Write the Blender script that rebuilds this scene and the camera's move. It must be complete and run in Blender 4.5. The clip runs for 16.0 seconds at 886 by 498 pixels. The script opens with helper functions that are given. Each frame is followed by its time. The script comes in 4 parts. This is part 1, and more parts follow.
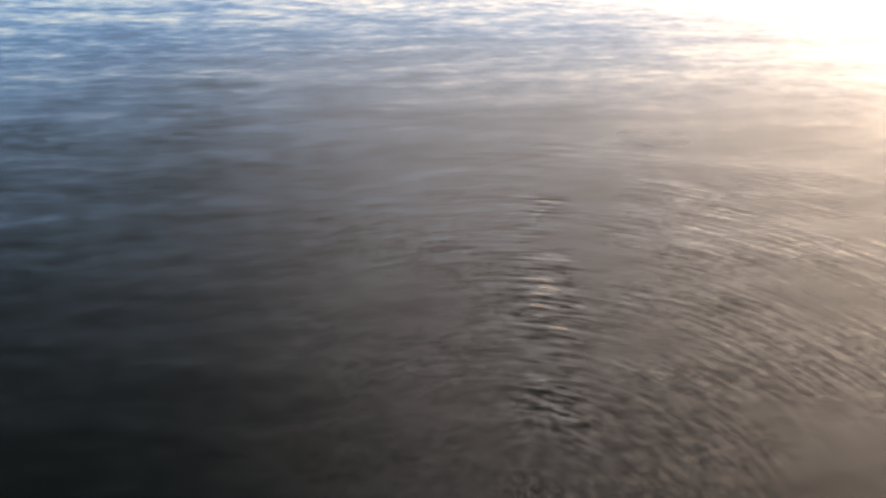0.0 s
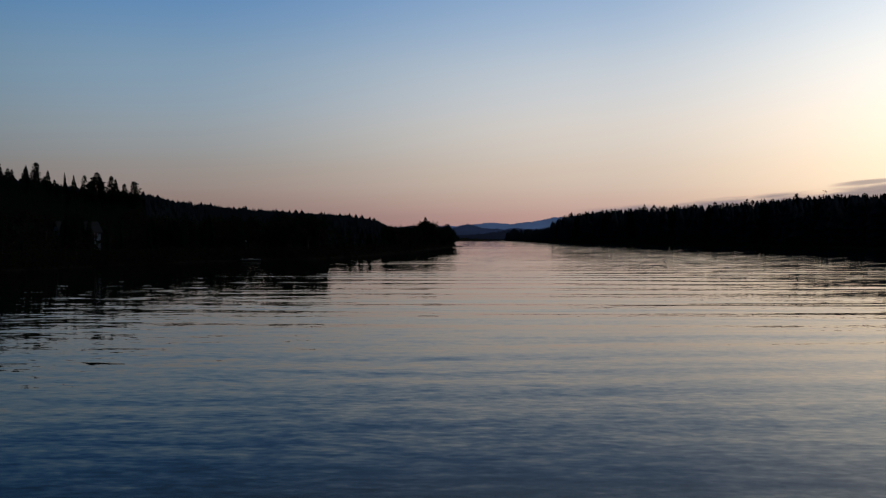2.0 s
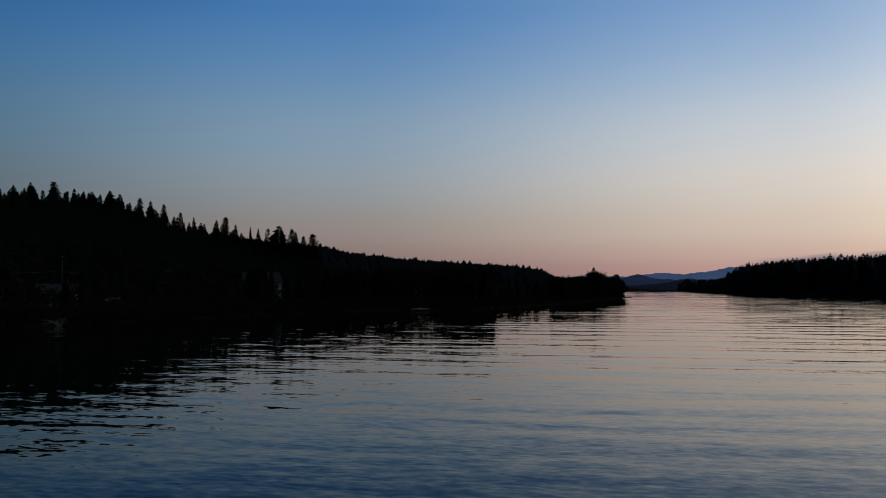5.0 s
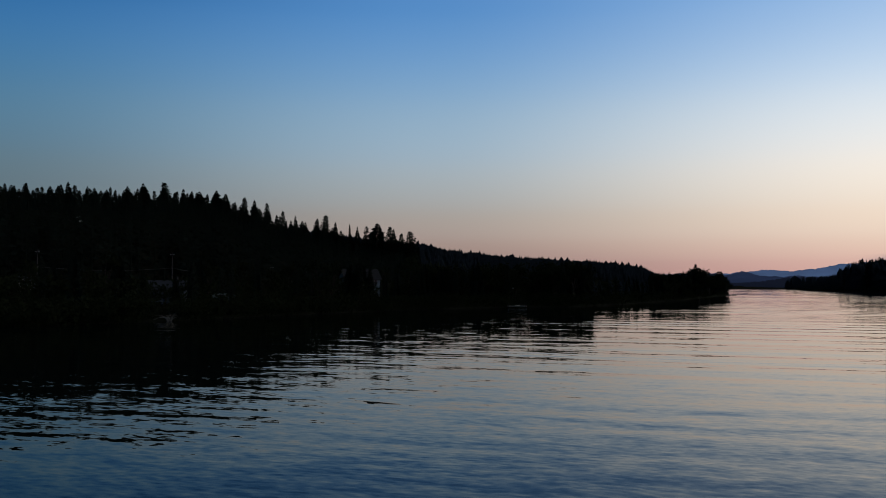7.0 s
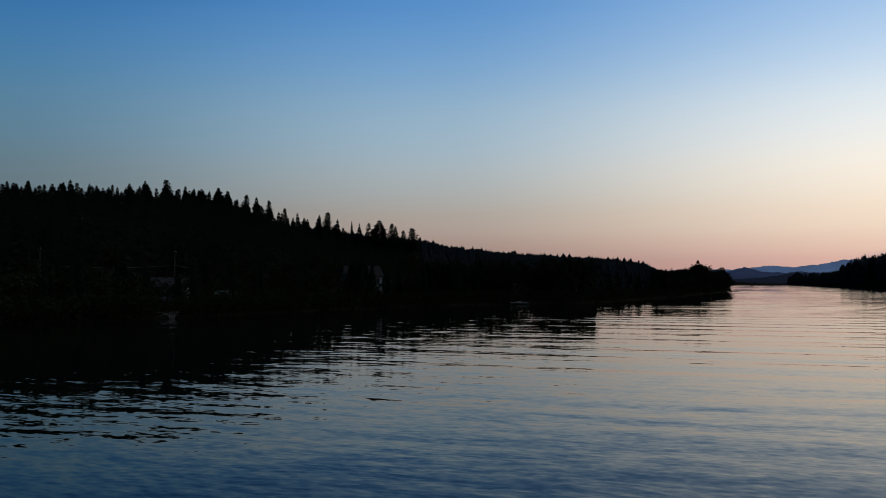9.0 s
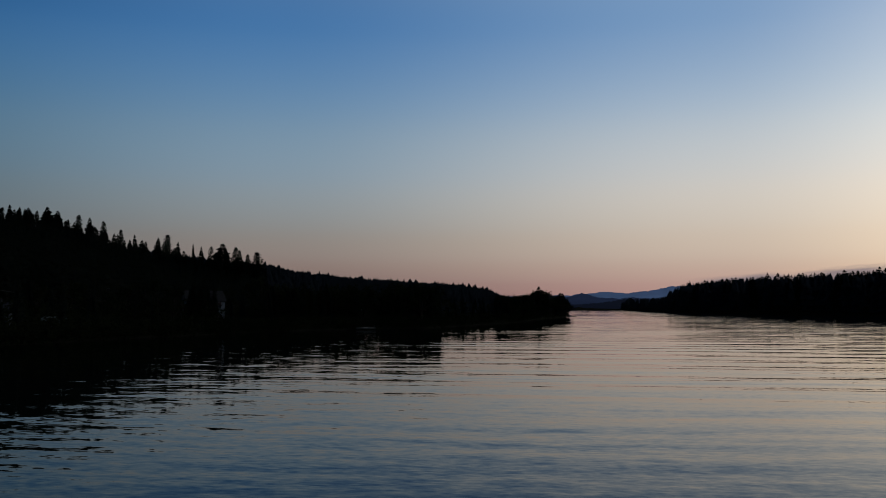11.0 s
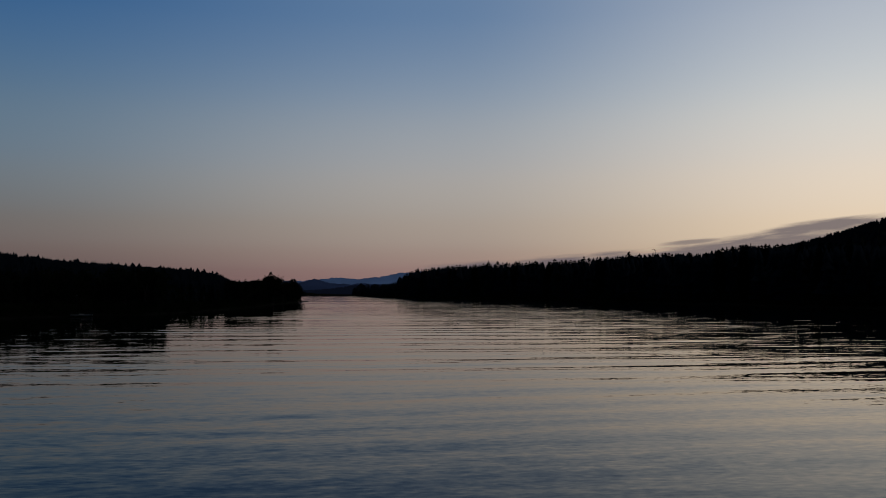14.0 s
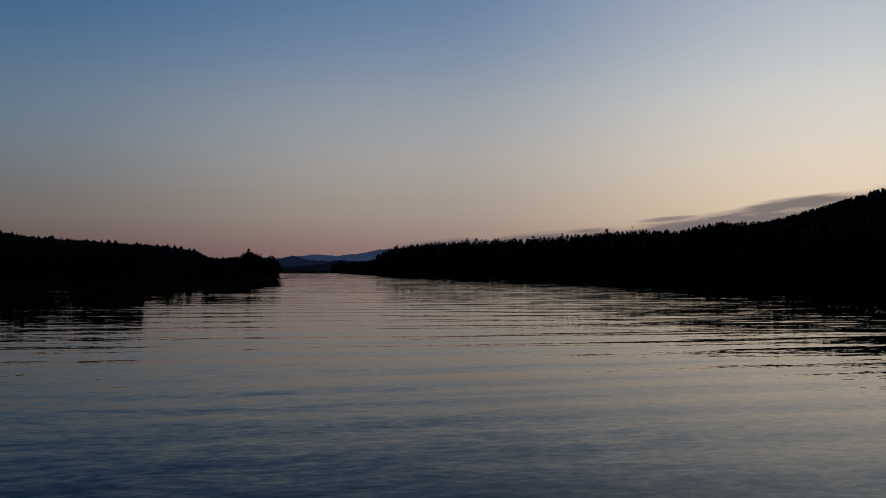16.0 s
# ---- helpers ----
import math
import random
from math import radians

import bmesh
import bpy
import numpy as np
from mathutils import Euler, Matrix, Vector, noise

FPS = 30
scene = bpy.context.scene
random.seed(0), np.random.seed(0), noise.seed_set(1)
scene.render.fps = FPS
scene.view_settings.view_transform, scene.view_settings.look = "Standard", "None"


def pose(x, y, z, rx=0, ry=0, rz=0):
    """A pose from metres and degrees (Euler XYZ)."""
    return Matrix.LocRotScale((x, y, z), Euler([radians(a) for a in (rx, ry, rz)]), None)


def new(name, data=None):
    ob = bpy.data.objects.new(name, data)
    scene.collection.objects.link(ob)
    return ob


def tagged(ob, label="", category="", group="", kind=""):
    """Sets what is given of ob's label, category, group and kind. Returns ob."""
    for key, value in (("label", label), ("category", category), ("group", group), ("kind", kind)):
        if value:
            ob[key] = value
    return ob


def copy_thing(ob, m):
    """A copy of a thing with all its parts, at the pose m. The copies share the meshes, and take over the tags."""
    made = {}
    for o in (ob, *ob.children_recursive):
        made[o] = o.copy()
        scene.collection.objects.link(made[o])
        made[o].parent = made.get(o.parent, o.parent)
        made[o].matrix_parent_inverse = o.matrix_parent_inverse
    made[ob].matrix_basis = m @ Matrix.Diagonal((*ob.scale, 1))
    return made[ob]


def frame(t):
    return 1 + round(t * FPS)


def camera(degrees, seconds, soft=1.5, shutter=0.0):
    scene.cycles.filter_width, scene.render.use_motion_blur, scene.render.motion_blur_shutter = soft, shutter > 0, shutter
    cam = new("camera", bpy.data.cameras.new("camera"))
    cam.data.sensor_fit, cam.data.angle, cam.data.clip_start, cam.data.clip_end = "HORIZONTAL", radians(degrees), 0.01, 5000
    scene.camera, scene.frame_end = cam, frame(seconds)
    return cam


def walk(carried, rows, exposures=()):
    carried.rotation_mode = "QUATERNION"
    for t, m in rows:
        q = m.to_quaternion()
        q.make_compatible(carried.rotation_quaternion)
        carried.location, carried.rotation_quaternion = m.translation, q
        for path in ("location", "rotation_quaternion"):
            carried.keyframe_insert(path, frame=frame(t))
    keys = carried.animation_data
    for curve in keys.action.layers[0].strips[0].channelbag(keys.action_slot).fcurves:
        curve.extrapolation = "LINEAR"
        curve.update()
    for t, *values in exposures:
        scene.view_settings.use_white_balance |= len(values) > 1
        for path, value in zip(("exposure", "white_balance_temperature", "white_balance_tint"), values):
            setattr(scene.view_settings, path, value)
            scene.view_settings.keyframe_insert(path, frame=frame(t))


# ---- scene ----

EYE = 5.0            # height of the hovering camera over the lake, metres
cam = camera(53.8, 16.0, soft=0.95, shutter=0.3)

# seconds, yaw, pitch, roll in degrees: the camera hovers and turns
TURN = [
    (0.0, -2.2, -28.95, 0.0), (0.5, -2.0, -21.05, 0.0), (1.0, -0.85, -12.72, 0.15), (1.5, 0.2, -5.1, 0.18),
    (2.0, 1.99, -0.74, 0.13), (2.5, 4.94, 1.16, 0.13), (3.0, 8.81, 1.55, 0.07), (3.2, 9.98, 1.49, 0.06), (5.3, 13.56, 2.66, -0.02), (5.5, 14.21, 2.62, -0.03),
    (6.0, 16.1, 2.56, -0.08), (6.5, 17.87, 2.46, -0.08), (7.0, 19.27, 2.37, -0.1), (7.5, 20.15, 2.27, -0.08),
    (8.0, 20.47, 2.22, -0.07), (8.5, 20.43, 2.14, 0.0), (9.0, 19.41, 2.15, 0.02), (9.5, 16.24, 2.59, -0.02), (9.7, 14.87, 2.87, -0.01),
    (11.8, 5.54, 4.01, -0.01), (12.0, 4.1, 4.03, 0.0), (12.5, 0.0, 3.76, -0.03), (13.0, -3.31, 3.4, -0.02), (13.5, -5.98, 3.13, 0.0),
    (14.0, -8.02, 2.87, -0.05), (14.5, -9.17, 2.32, -0.06), (15.0, -9.4, 1.8, -0.03), (15.5, -9.46, 1.51, -0.04),
    (16.0, -9.41, 1.35, -0.03),
]
# seconds, stops, white balance: the camera's automatics settle as it lifts from the water to the sky
EXPOSURE = [(0.0, 2.95, 10700, 23), (0.5, 2.1, 10900, 23), (1.0, 1.4, 8700, 20), (1.5, 0.2, 7200, 12), (2.0, -0.45, 6600, 10), (2.5, -0.75, 6500, 10),
            (3.0, -0.72, 6500, 10), (5.5, -0.4, 6550, 10), (7.0, -0.06, 6720, 9), (8.0, 0.0, 6820, 8), (9.0, 0.0, 6850, 8), (9.5, -0.07, 6820, 8),
            (12.0, -0.93, 6550, 9), (12.5, -1.0, 6520, 10), (13.5, -1.22, 6430, 10), (14.5, -1.3, 6370, 10), (16.0, -1.31, 6340, 10)]
walk(cam, [(t, pose(0, 0, EYE, 90 + p, r, y)) for t, y, p, r in TURN], EXPOSURE)


# ---- world: clear dusk sky, the glow of the set sun to the right of the lake ----
def srgb(r, g, b):
    return [((c / 255 + 0.055) / 1.055) ** 2.4 if c > 10 else c / 255 / 12.92 for c in (r, g, b)] + [1.0]


class Nodes:
    """Short hand for node trees."""

    def __init__(self, tree):
        self.tree = tree
        tree.nodes.clear()

    def add(self, kind, **values):
        node = self.tree.nodes.new(kind)
        for key, value in values.items():
            setattr(node, key, value)
        return node

    def link(self, a, b):
        self.tree.links.new(a, b)

    def put(self, socket, value):
        if isinstance(value, bpy.types.NodeSocket):
            self.link(value, socket)
        else:
            socket.default_value = value

    def math(self, op, a, b=0.0, c=0.0, clamp=False):
        n = self.add("ShaderNodeMath", operation=op, use_clamp=clamp)
        for s, v in zip(n.inputs, (a, b, c)):
            self.put(s, v)
        return n.outputs[0]

    def vec(self, op, a, b=(0, 0, 0)):
        n = self.add("ShaderNodeVectorMath", operation=op)
        self.put(n.inputs[0], a)
        if op == "SCALE":
            self.put(n.inputs["Scale"], b)
        else:
            self.put(n.inputs[1], b)
        return n.outputs["Value"] if op in ("DOT_PRODUCT", "LENGTH") else n.outputs[0]

    def smooth(self, x, lo, hi):
        n = self.add("ShaderNodeMapRange", interpolation_type="SMOOTHSTEP")
        self.put(n.inputs[0], x), self.put(n.inputs[1], lo), self.put(n.inputs[2], hi)
        return n.outputs[0]

    def noise(self, vector, scale, detail=2.0, rough=0.5):
        n = self.add("ShaderNodeTexNoise")
        self.put(n.inputs["Vector"], vector), self.put(n.inputs["Scale"], scale)
        self.put(n.inputs["Detail"], detail), self.put(n.inputs["Roughness"], rough)
        return n

    def mix(self, f, a, b):
        n = self.add("ShaderNodeMix", data_type="RGBA")
        self.put(n.inputs[0], f), self.put(n.inputs[6], a), self.put(n.inputs[7], b)
        return n.outputs[2]

    def ramp(self, f, stops):
        n = self.add("ShaderNodeValToRGB")
        self.put(n.inputs[0], f)
        e = n.color_ramp.elements
        while len(e) < len(stops):
            e.new(0.5)
        for el, (p, c) in zip(e, stops):
            el.position, el.color = p, c
        n.color_ramp.interpolation = "CARDINAL"
        return n.outputs[0]


def heading(az):
    """Unit vector on the ground; degrees to the left of the line of sight down the lake."""
    return Vector((-math.sin(radians(az)), math.cos(radians(az)), 0))


world = bpy.data.worlds.new("dusk_sky")
scene.world = world
world.use_nodes = True
W = Nodes(world.node_tree)
direction = W.vec("NORMALIZE", W.add("ShaderNodeTexCoord").outputs["Generated"])
split = W.add("ShaderNodeSeparateXYZ")
W.link(direction, split.inputs[0])
elevation = W.math("MULTIPLY", W.math("ARCSINE", split.outputs[2]), 180 / math.pi)
level = W.math("SQRT", W.math("DIVIDE", W.math("MAXIMUM", elevation, 0.0), 90.0))
flat = W.vec("NORMALIZE", W.vec("MULTIPLY", direction, (1, 1, 0)))
aside = W.math("MULTIPLY", W.math("ARCCOSINE", W.vec("DOT_PRODUCT", flat, tuple(heading(-50)))), 180 / math.pi)   # degrees from the glow
# colours by elevation, at four distances from the glow
ELEVATIONS = (0, 1.5, 3, 5, 8, 12, 17, 21, 25, 30, 45, 90)
SKY = {
    98: ((94, 88, 92), (97, 95, 99), (99, 104, 109), (99, 115, 125), (94, 124, 144), (78, 126, 164), (50, 110, 168), (36, 78, 126), (28, 48, 76), (18, 28, 42), (12, 17, 24), (16, 22, 34)),
    70: ((136, 106, 108), (149, 126, 124), (166, 150, 145), (167, 166, 166), (160, 179, 195), (136, 172, 206), (93, 147, 206), (90, 137, 193), (86, 120, 156), (80, 104, 130), (46, 58, 76), (16, 22, 34)),
    42: ((206, 157, 154), (222, 183, 172), (236, 211, 195), (244, 229, 215), (242, 240, 238), (209, 226, 245), (157, 193, 237), (157, 190, 233), (186, 206, 237), (204, 219, 246), (176, 188, 212), (16, 22, 34)),
    14: ((312, 250, 204), (324, 276, 222), (334, 297, 250), (338, 308, 270), (331, 313, 290), (304, 304, 299), (262, 272, 286), (250, 259, 275), (258, 266, 280), (268, 274, 286), (236, 240, 254), (16, 22, 34)),
}
GAIN = 2.5


def band(a):
    return W.ramp(level, [(math.sqrt(e / 90), [v / GAIN for v in srgb(*c)[:3]] + [1]) for e, c in zip(ELEVATIONS, SKY[a])])


def bell(x):
    """The cubic that carries a curve smoothly through evenly spaced values."""
    x = W.math("ABSOLUTE", x)
    inner = W.math("MULTIPLY_ADD", W.math("MULTIPLY", W.math("MULTIPLY_ADD", x, 1.8, -2.8), x), x, 1.0)
    outer = W.math("MULTIPLY_ADD", W.math("MULTIPLY_ADD", W.math("MULTIPLY_ADD", x, -0.2, 1.0), x, -1.6), x, 0.8)
    outer = W.math("MULTIPLY", outer, W.math("LESS_THAN", x, 2.0))
    near = W.math("LESS_THAN", x, 1.0)
    return W.math("MULTIPLY_ADD", near, W.math("SUBTRACT", inner, outer), outer)


sweep = W.math("MAXIMUM", W.math("MINIMUM", W.math("DIVIDE", W.math("SUBTRACT", aside, 14.0), 28.0), 3.0), 0.0)
clear = (0, 0, 0)
for at, a in enumerate((14, 42, 70, 98)):
    weight = bell(W.math("SUBTRACT", sweep, float(at)))
    if at in (0, 3):
        weight = W.math("ADD", weight, bell(W.math("SUBTRACT", sweep, -1.0 if at == 0 else 4.0)))
    clear = W.vec("ADD", W.vec("SCALE", band(a), weight), clear)
# a low bank of stretched cloud, rising towards the glow
azimuth = W.math("MULTIPLY", W.math("ARCTAN2", split.outputs[0], split.outputs[1]), 180 / math.pi)   # degrees to the right
place = W.add("ShaderNodeCombineXYZ")
W.put(place.inputs[0], W.math("MULTIPLY", azimuth, 0.13))
W.put(place.inputs[1], W.math("SUBTRACT", elevation, W.math("MULTIPLY", azimuth, 0.085)))
wisp = W.noise(place.outputs[0], 1.7, 4.0, 0.55).outputs[0]
rising = W.math("MULTIPLY_ADD", W.smooth(azimuth, 23.0, 33.0), 0.95, W.math("MULTIPLY_ADD", azimuth, 0.073, 1.27))
top = W.math("ADD", rising, W.math("MULTIPLY", W.math("SUBTRACT", wisp, 0.5), 0.9))
bank = W.math("SUBTRACT", 1.0, W.smooth(W.math("SUBTRACT", elevation, top), -0.34, 0.12))
span = W.math("MULTIPLY", W.smooth(azimuth, 5.0, 9.0), W.math("SUBTRACT", 1.0, W.smooth(azimuth, 60.0, 90.0)))
# one thin lens of cloud above the bank
along = W.math("DIVIDE", W.math("SUBTRACT", azimuth, 24.0), 2.5)
lift = W.math("SUBTRACT", elevation, W.math("MULTIPLY_ADD", W.math("SUBTRACT", azimuth, 24.0), 0.09, 3.24))
across = W.math("DIVIDE", W.math("ADD", lift, W.math("MULTIPLY", W.math("SUBTRACT", wisp, 0.5), 0.4)), 0.21)
lens = W.smooth(W.math("ADD", W.math("MULTIPLY", along, along), W.math("MULTIPLY", across, across)), 1.0, 0.0)
gaps = W.smooth(wisp, 0.3, 0.52)
veil = W.math("MULTIPLY", W.math("MULTIPLY", bank, span), W.math("MULTIPLY_ADD", gaps, 0.32, 0.68))
cloud = W.math("MAXIMUM", veil, W.math("MULTIPLY", lens, 0.8))
sky = W.mix(W.math("MULTIPLY", cloud, 0.85), clear, [v / GAIN for v in srgb(152, 140, 150)[:3]] + [1])
background = W.add("ShaderNodeBackground")
W.link(sky, background.inputs[0])
background.inputs[1].default_value = GAIN
W.link(background.outputs[0], W.add("ShaderNodeOutputWorld").inputs[0])


# ---- materials ----
def material(name, base, rough=0.8, spots=None, scale=4.0, bump=0.0, metallic=0.0, vary=0.0, gloss=0.5, soft=0.0):
    """A surface with grain at two scales; spots: the second colour; vary: change from object to object;
    soft: how far the small faces of foliage share the light of the whole crown."""
    m = bpy.data.materials.new(name)
    m.use_nodes = True
    n = Nodes(m.node_tree)
    shader = n.add("ShaderNodeBsdfPrincipled")
    where = n.add("ShaderNodeTexCoord").outputs["Object"]
    big, small = n.noise(where, scale, 3.0), n.noise(where, scale * 7, 3.0)
    both = n.math("MULTIPLY_ADD", small.outputs[0], 0.5, n.math("MULTIPLY", big.outputs[0], 0.5))
    colour = n.mix(n.smooth(both, 0.35, 0.65), (*base, 1), (*(spots or [c * 0.6 for c in base]), 1))
    if vary:
        hsv = n.add("ShaderNodeHueSaturation")
        n.put(hsv.inputs["Value"], n.math("MULTIPLY_ADD", n.add("ShaderNodeObjectInfo").outputs["Random"], vary, 1 - vary / 2))
        n.link(colour, hsv.inputs["Color"])
        colour = hsv.outputs[0]
    n.link(colour, shader.inputs["Base Color"])
    shader.inputs["Roughness"].default_value, shader.inputs["Metallic"].default_value = rough, metallic
    shader.inputs["Specular IOR Level"].default_value = gloss
    if bump:
        b = n.add("ShaderNodeBump")
        b.inputs["Strength"].default_value, b.inputs["Distance"].default_value = 0.6, bump
        n.link(small.outputs[0], b.inputs["Height"]), n.link(b.outputs[0], shader.inputs["Normal"])
    if soft:
        facing = n.vec("SCALE", n.add("ShaderNodeNewGeometry").outputs["Normal"], 1 - soft)
        n.link(n.vec("NORMALIZE", n.vec("ADD", facing, (0, 0, soft))), shader.inputs["Normal"])
    n.link(shader.outputs[0], n.add("ShaderNodeOutputMaterial").inputs[0])
    return m


FIR = material("fir_needles", (0.018, 0.025, 0.018), 0.9, (0.012, 0.017, 0.013), 0.7, vary=0.4, gloss=0.0, soft=0.65)
PINE = material("pine_needles", (0.02, 0.026, 0.018), 0.9, (0.013, 0.018, 0.013), 0.7, vary=0.4, gloss=0.0, soft=0.65)
# needles of the farther woods, the blue of evening haze mixed into their colour
HAZED_FIR = material("hazed_needles", (0.02, 0.027, 0.033), 0.9, (0.016, 0.022, 0.027), 0.7, vary=0.3, gloss=0.0, soft=0.85)
LEAVES = material("broad_leaves", (0.016, 0.02, 0.009), 0.9, (0.010, 0.014, 0.006), 0.8, vary=0.4, gloss=0.0, soft=0.65)
BARK = material("bark", (0.045, 0.033, 0.026), 0.95, (0.028, 0.022, 0.018), 3.0, 0.02, vary=0.3, gloss=0.1)
GRASS = material("grassy_ground", (0.02, 0.02, 0.013), 0.95, (0.012, 0.013, 0.009), 0.12, 0.1, gloss=0.0)
SIDING_BLUE = material("blue_grey_siding", (0.06, 0.07, 0.09), 0.7, (0.045, 0.055, 0.072), 1.5, 0.004)
SIDING_WHITE = material("white_siding", (0.16, 0.17, 0.18), 0.7, (0.11, 0.12, 0.13), 1.5, 0.004)
SHINGLE = material("roof_shingles", (0.02, 0.019, 0.019), 0.9, (0.013, 0.013, 0.013), 2.5, 0.02, gloss=0.1)
METAL_ROOF = material("slate_roof", (0.028, 0.03, 0.035), 0.8, (0.018, 0.02, 0.024), 0.8, gloss=0.2)
TEAL_ROOF = material("teal_roof", (0.035, 0.06, 0.065), 0.7, (0.028, 0.048, 0.052), 1.5)
TRIM = material("grey_white_trim", (0.26, 0.26, 0.25), 0.6, (0.2, 0.2, 0.19), 3.0)
WOOD = material("weathered_wood", (0.24, 0.22, 0.19), 0.85, (0.15, 0.135, 0.12), 3.0, 0.01, vary=0.3)
POLE_WOOD = material("pole_wood", (0.026, 0.022, 0.019), 0.95, (0.018, 0.015, 0.013), 3.0, 0.01)
CABLE = material("cable", (0.03, 0.03, 0.03), 0.6)
STEEL = material("grey_steel", (0.35, 0.36, 0.37), 0.4, (0.28, 0.29, 0.3), 5.0, metallic=0.8)
HULL_WHITE = material("white_hull", (0.7, 0.7, 0.68), 0.35, (0.6, 0.6, 0.58), 2.0)
HULL_DARK = material("dark_hull", (0.06, 0.055, 0.05), 0.5, (0.04, 0.04, 0.04), 2.0)
STONE = material("shore_stone", (0.06, 0.056, 0.052), 0.8, (0.035, 0.034, 0.032), 1.5, 0.03, vary=0.4)


def pane_material():
    m = bpy.data.materials.new("window_glass")
    m.use_nodes = True
    n = Nodes(m.node_tree)
    s = n.add("ShaderNodeBsdfPrincipled")
    s.inputs["Base Color"].default_value = (0.02, 0.022, 0.025, 1)
    s.inputs["Roughness"].default_value, s.inputs["IOR"].default_value = 0.03, 1.5
    n.link(s.outputs[0], n.add("ShaderNodeOutputMaterial").inputs[0])
    return m


GLASS = pane_material()


def haze_glow_material(name, colour):
    """Distant hills, glowing faintly in place of the haze of kilometres of evening air."""
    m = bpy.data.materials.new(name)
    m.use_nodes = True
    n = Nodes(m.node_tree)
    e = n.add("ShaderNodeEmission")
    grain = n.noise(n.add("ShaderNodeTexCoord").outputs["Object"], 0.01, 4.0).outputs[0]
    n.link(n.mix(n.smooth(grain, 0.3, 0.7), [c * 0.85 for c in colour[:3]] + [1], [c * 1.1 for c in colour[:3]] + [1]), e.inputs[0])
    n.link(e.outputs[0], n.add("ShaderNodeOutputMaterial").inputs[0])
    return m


def water_material():
    m = bpy.data.materials.new("lake_water")
    m.use_nodes = True
    n = Nodes(m.node_tree)
    s = n.add("ShaderNodeBsdfPrincipled")
    s.inputs["Base Color"].default_value = (0.0018, 0.0032, 0.003, 1)
    s.inputs["Roughness"].default_value, s.inputs["IOR"].default_value = 0.02, 1.18
    surface = n.add("ShaderNodeNewGeometry")
    where = surface.outputs["Position"]

    def slopes(sx, sy, amp_x, amp_y, detail, turn, shift):
        """Slopes of a train of waves: lengths across and along, steepness, heading."""
        mp = n.add("ShaderNodeMapping")
        n.link(where, mp.inputs[0])
        mp.inputs["Rotation"].default_value = (0, 0, radians(turn))
        mp.inputs["Scale"].default_value = (1 / sx, 1 / sy, 0)
        mp.inputs["Location"].default_value = (shift, shift * 0.7, shift)
        noisy = n.noise(mp.outputs[0], 1.0, detail, 0.5)
        return n.vec("MULTIPLY", n.vec("SUBTRACT", noisy.outputs["Color"], (0.5, 0.5, 0.5)), (amp_x, amp_y, 0))

    axes = n.add("ShaderNodeSeparateXYZ")
    n.link(where, axes.inputs[0])
    far_off = n.vec("LENGTH", where)
    patch_map = n.add("ShaderNodeMapping")
    n.link(where, patch_map.inputs[0])
    patch_map.inputs["Scale"].default_value = (1 / 26.0, 1 / 9.0, 0)
    patches = n.smooth(n.noise(patch_map.outputs[0], 1.0, 3.0).outputs[0], 0.36, 0.66)
    left = n.smooth(n.math("MULTIPLY_ADD", axes.outputs[1], 0.17, axes.outputs[0]), 26.0, -16.0)      # towards the near bank
    # short ripples before the near bank
    ripple = slopes(2.9, 1.0, 0.016, 0.1, 2.0, 8, 11.7)
    shorter = slopes(1.1, 0.42, 0.02, 0.06, 2.0, -11, 33.1)
    total = n.vec("SCALE", n.vec("ADD", ripple, shorter), n.math("MULTIPLY", n.math("MULTIPLY_ADD", patches, 0.6, 0.5), n.math("MULTIPLY_ADD", left, 0.75, 0.25)))
    # the breeze off that bank ruffles it close by
    # (near faces hide the far ones, so that on the whole such wavelets lean this way)
    breeze = n.vec("ADD", n.vec("ADD", slopes(1.9, 0.6, 0.03, 0.11, 2.0, 4, 67.0), slopes(0.5, 0.2, 0.05, 0.1, 1.0, -6, 15.0)),
                   n.vec("SCALE", (0.01, -0.025, 0.0), n.smooth(far_off, 32.0, 18.0)))
    total = n.vec("ADD", total, n.vec("SCALE", breeze, n.math("MULTIPLY", left, n.smooth(far_off, 66.0, 20.0))))
    # wavelets of the open water, towards the opposite bank
    riffle = n.vec("ADD", slopes(10.0, 0.9, 0.012, 0.12, 2.0, -3, 91.0), slopes(3.0, 0.45, 0.02, 0.06, 1.0, 6, 75.0))
    riffle = n.vec("ADD", riffle, n.vec("SCALE", (-0.004, -0.01, 0.0), n.smooth(far_off, 60.0, 150.0)))
    total = n.vec("ADD", total, n.vec("SCALE", riffle, n.smooth(axes.outputs[0], 4.0, 50.0)))
    # a fine grain over all the water that is near enough to show it
    grain = slopes(0.42, 0.2, 0.036, 0.062, 1.0, -3, 49.0)
    total = n.vec("ADD", total, n.vec("SCALE", grain, n.math("MULTIPLY_ADD", n.smooth(far_off, 130.0, 30.0), 0.75, 0.25)))
    # a light chop round the hovering place, steeper the shorter it is
    close = n.smooth(far_off, 42.0, 12.0)
    chop = n.vec("ADD", slopes(1.3, 0.6, 0.04, 0.085, 2.0, 6, 23.3), slopes(0.2, 0.11, 0.04, 0.05, 1.0, -14, 57.9))
    total = n.vec("ADD", total, n.vec("SCALE", chop, n.math("MULTIPLY", close, n.math("MULTIPLY_ADD", patches, 0.7, 0.5))))
    # and the finest ruffling, too small to see singly
    n.put(s.inputs["Roughness"], n.math("MULTIPLY_ADD", n.smooth(far_off, 25.0, 10.0), n.math("MULTIPLY_ADD", patches, 0.12, 0.17), 0.02))
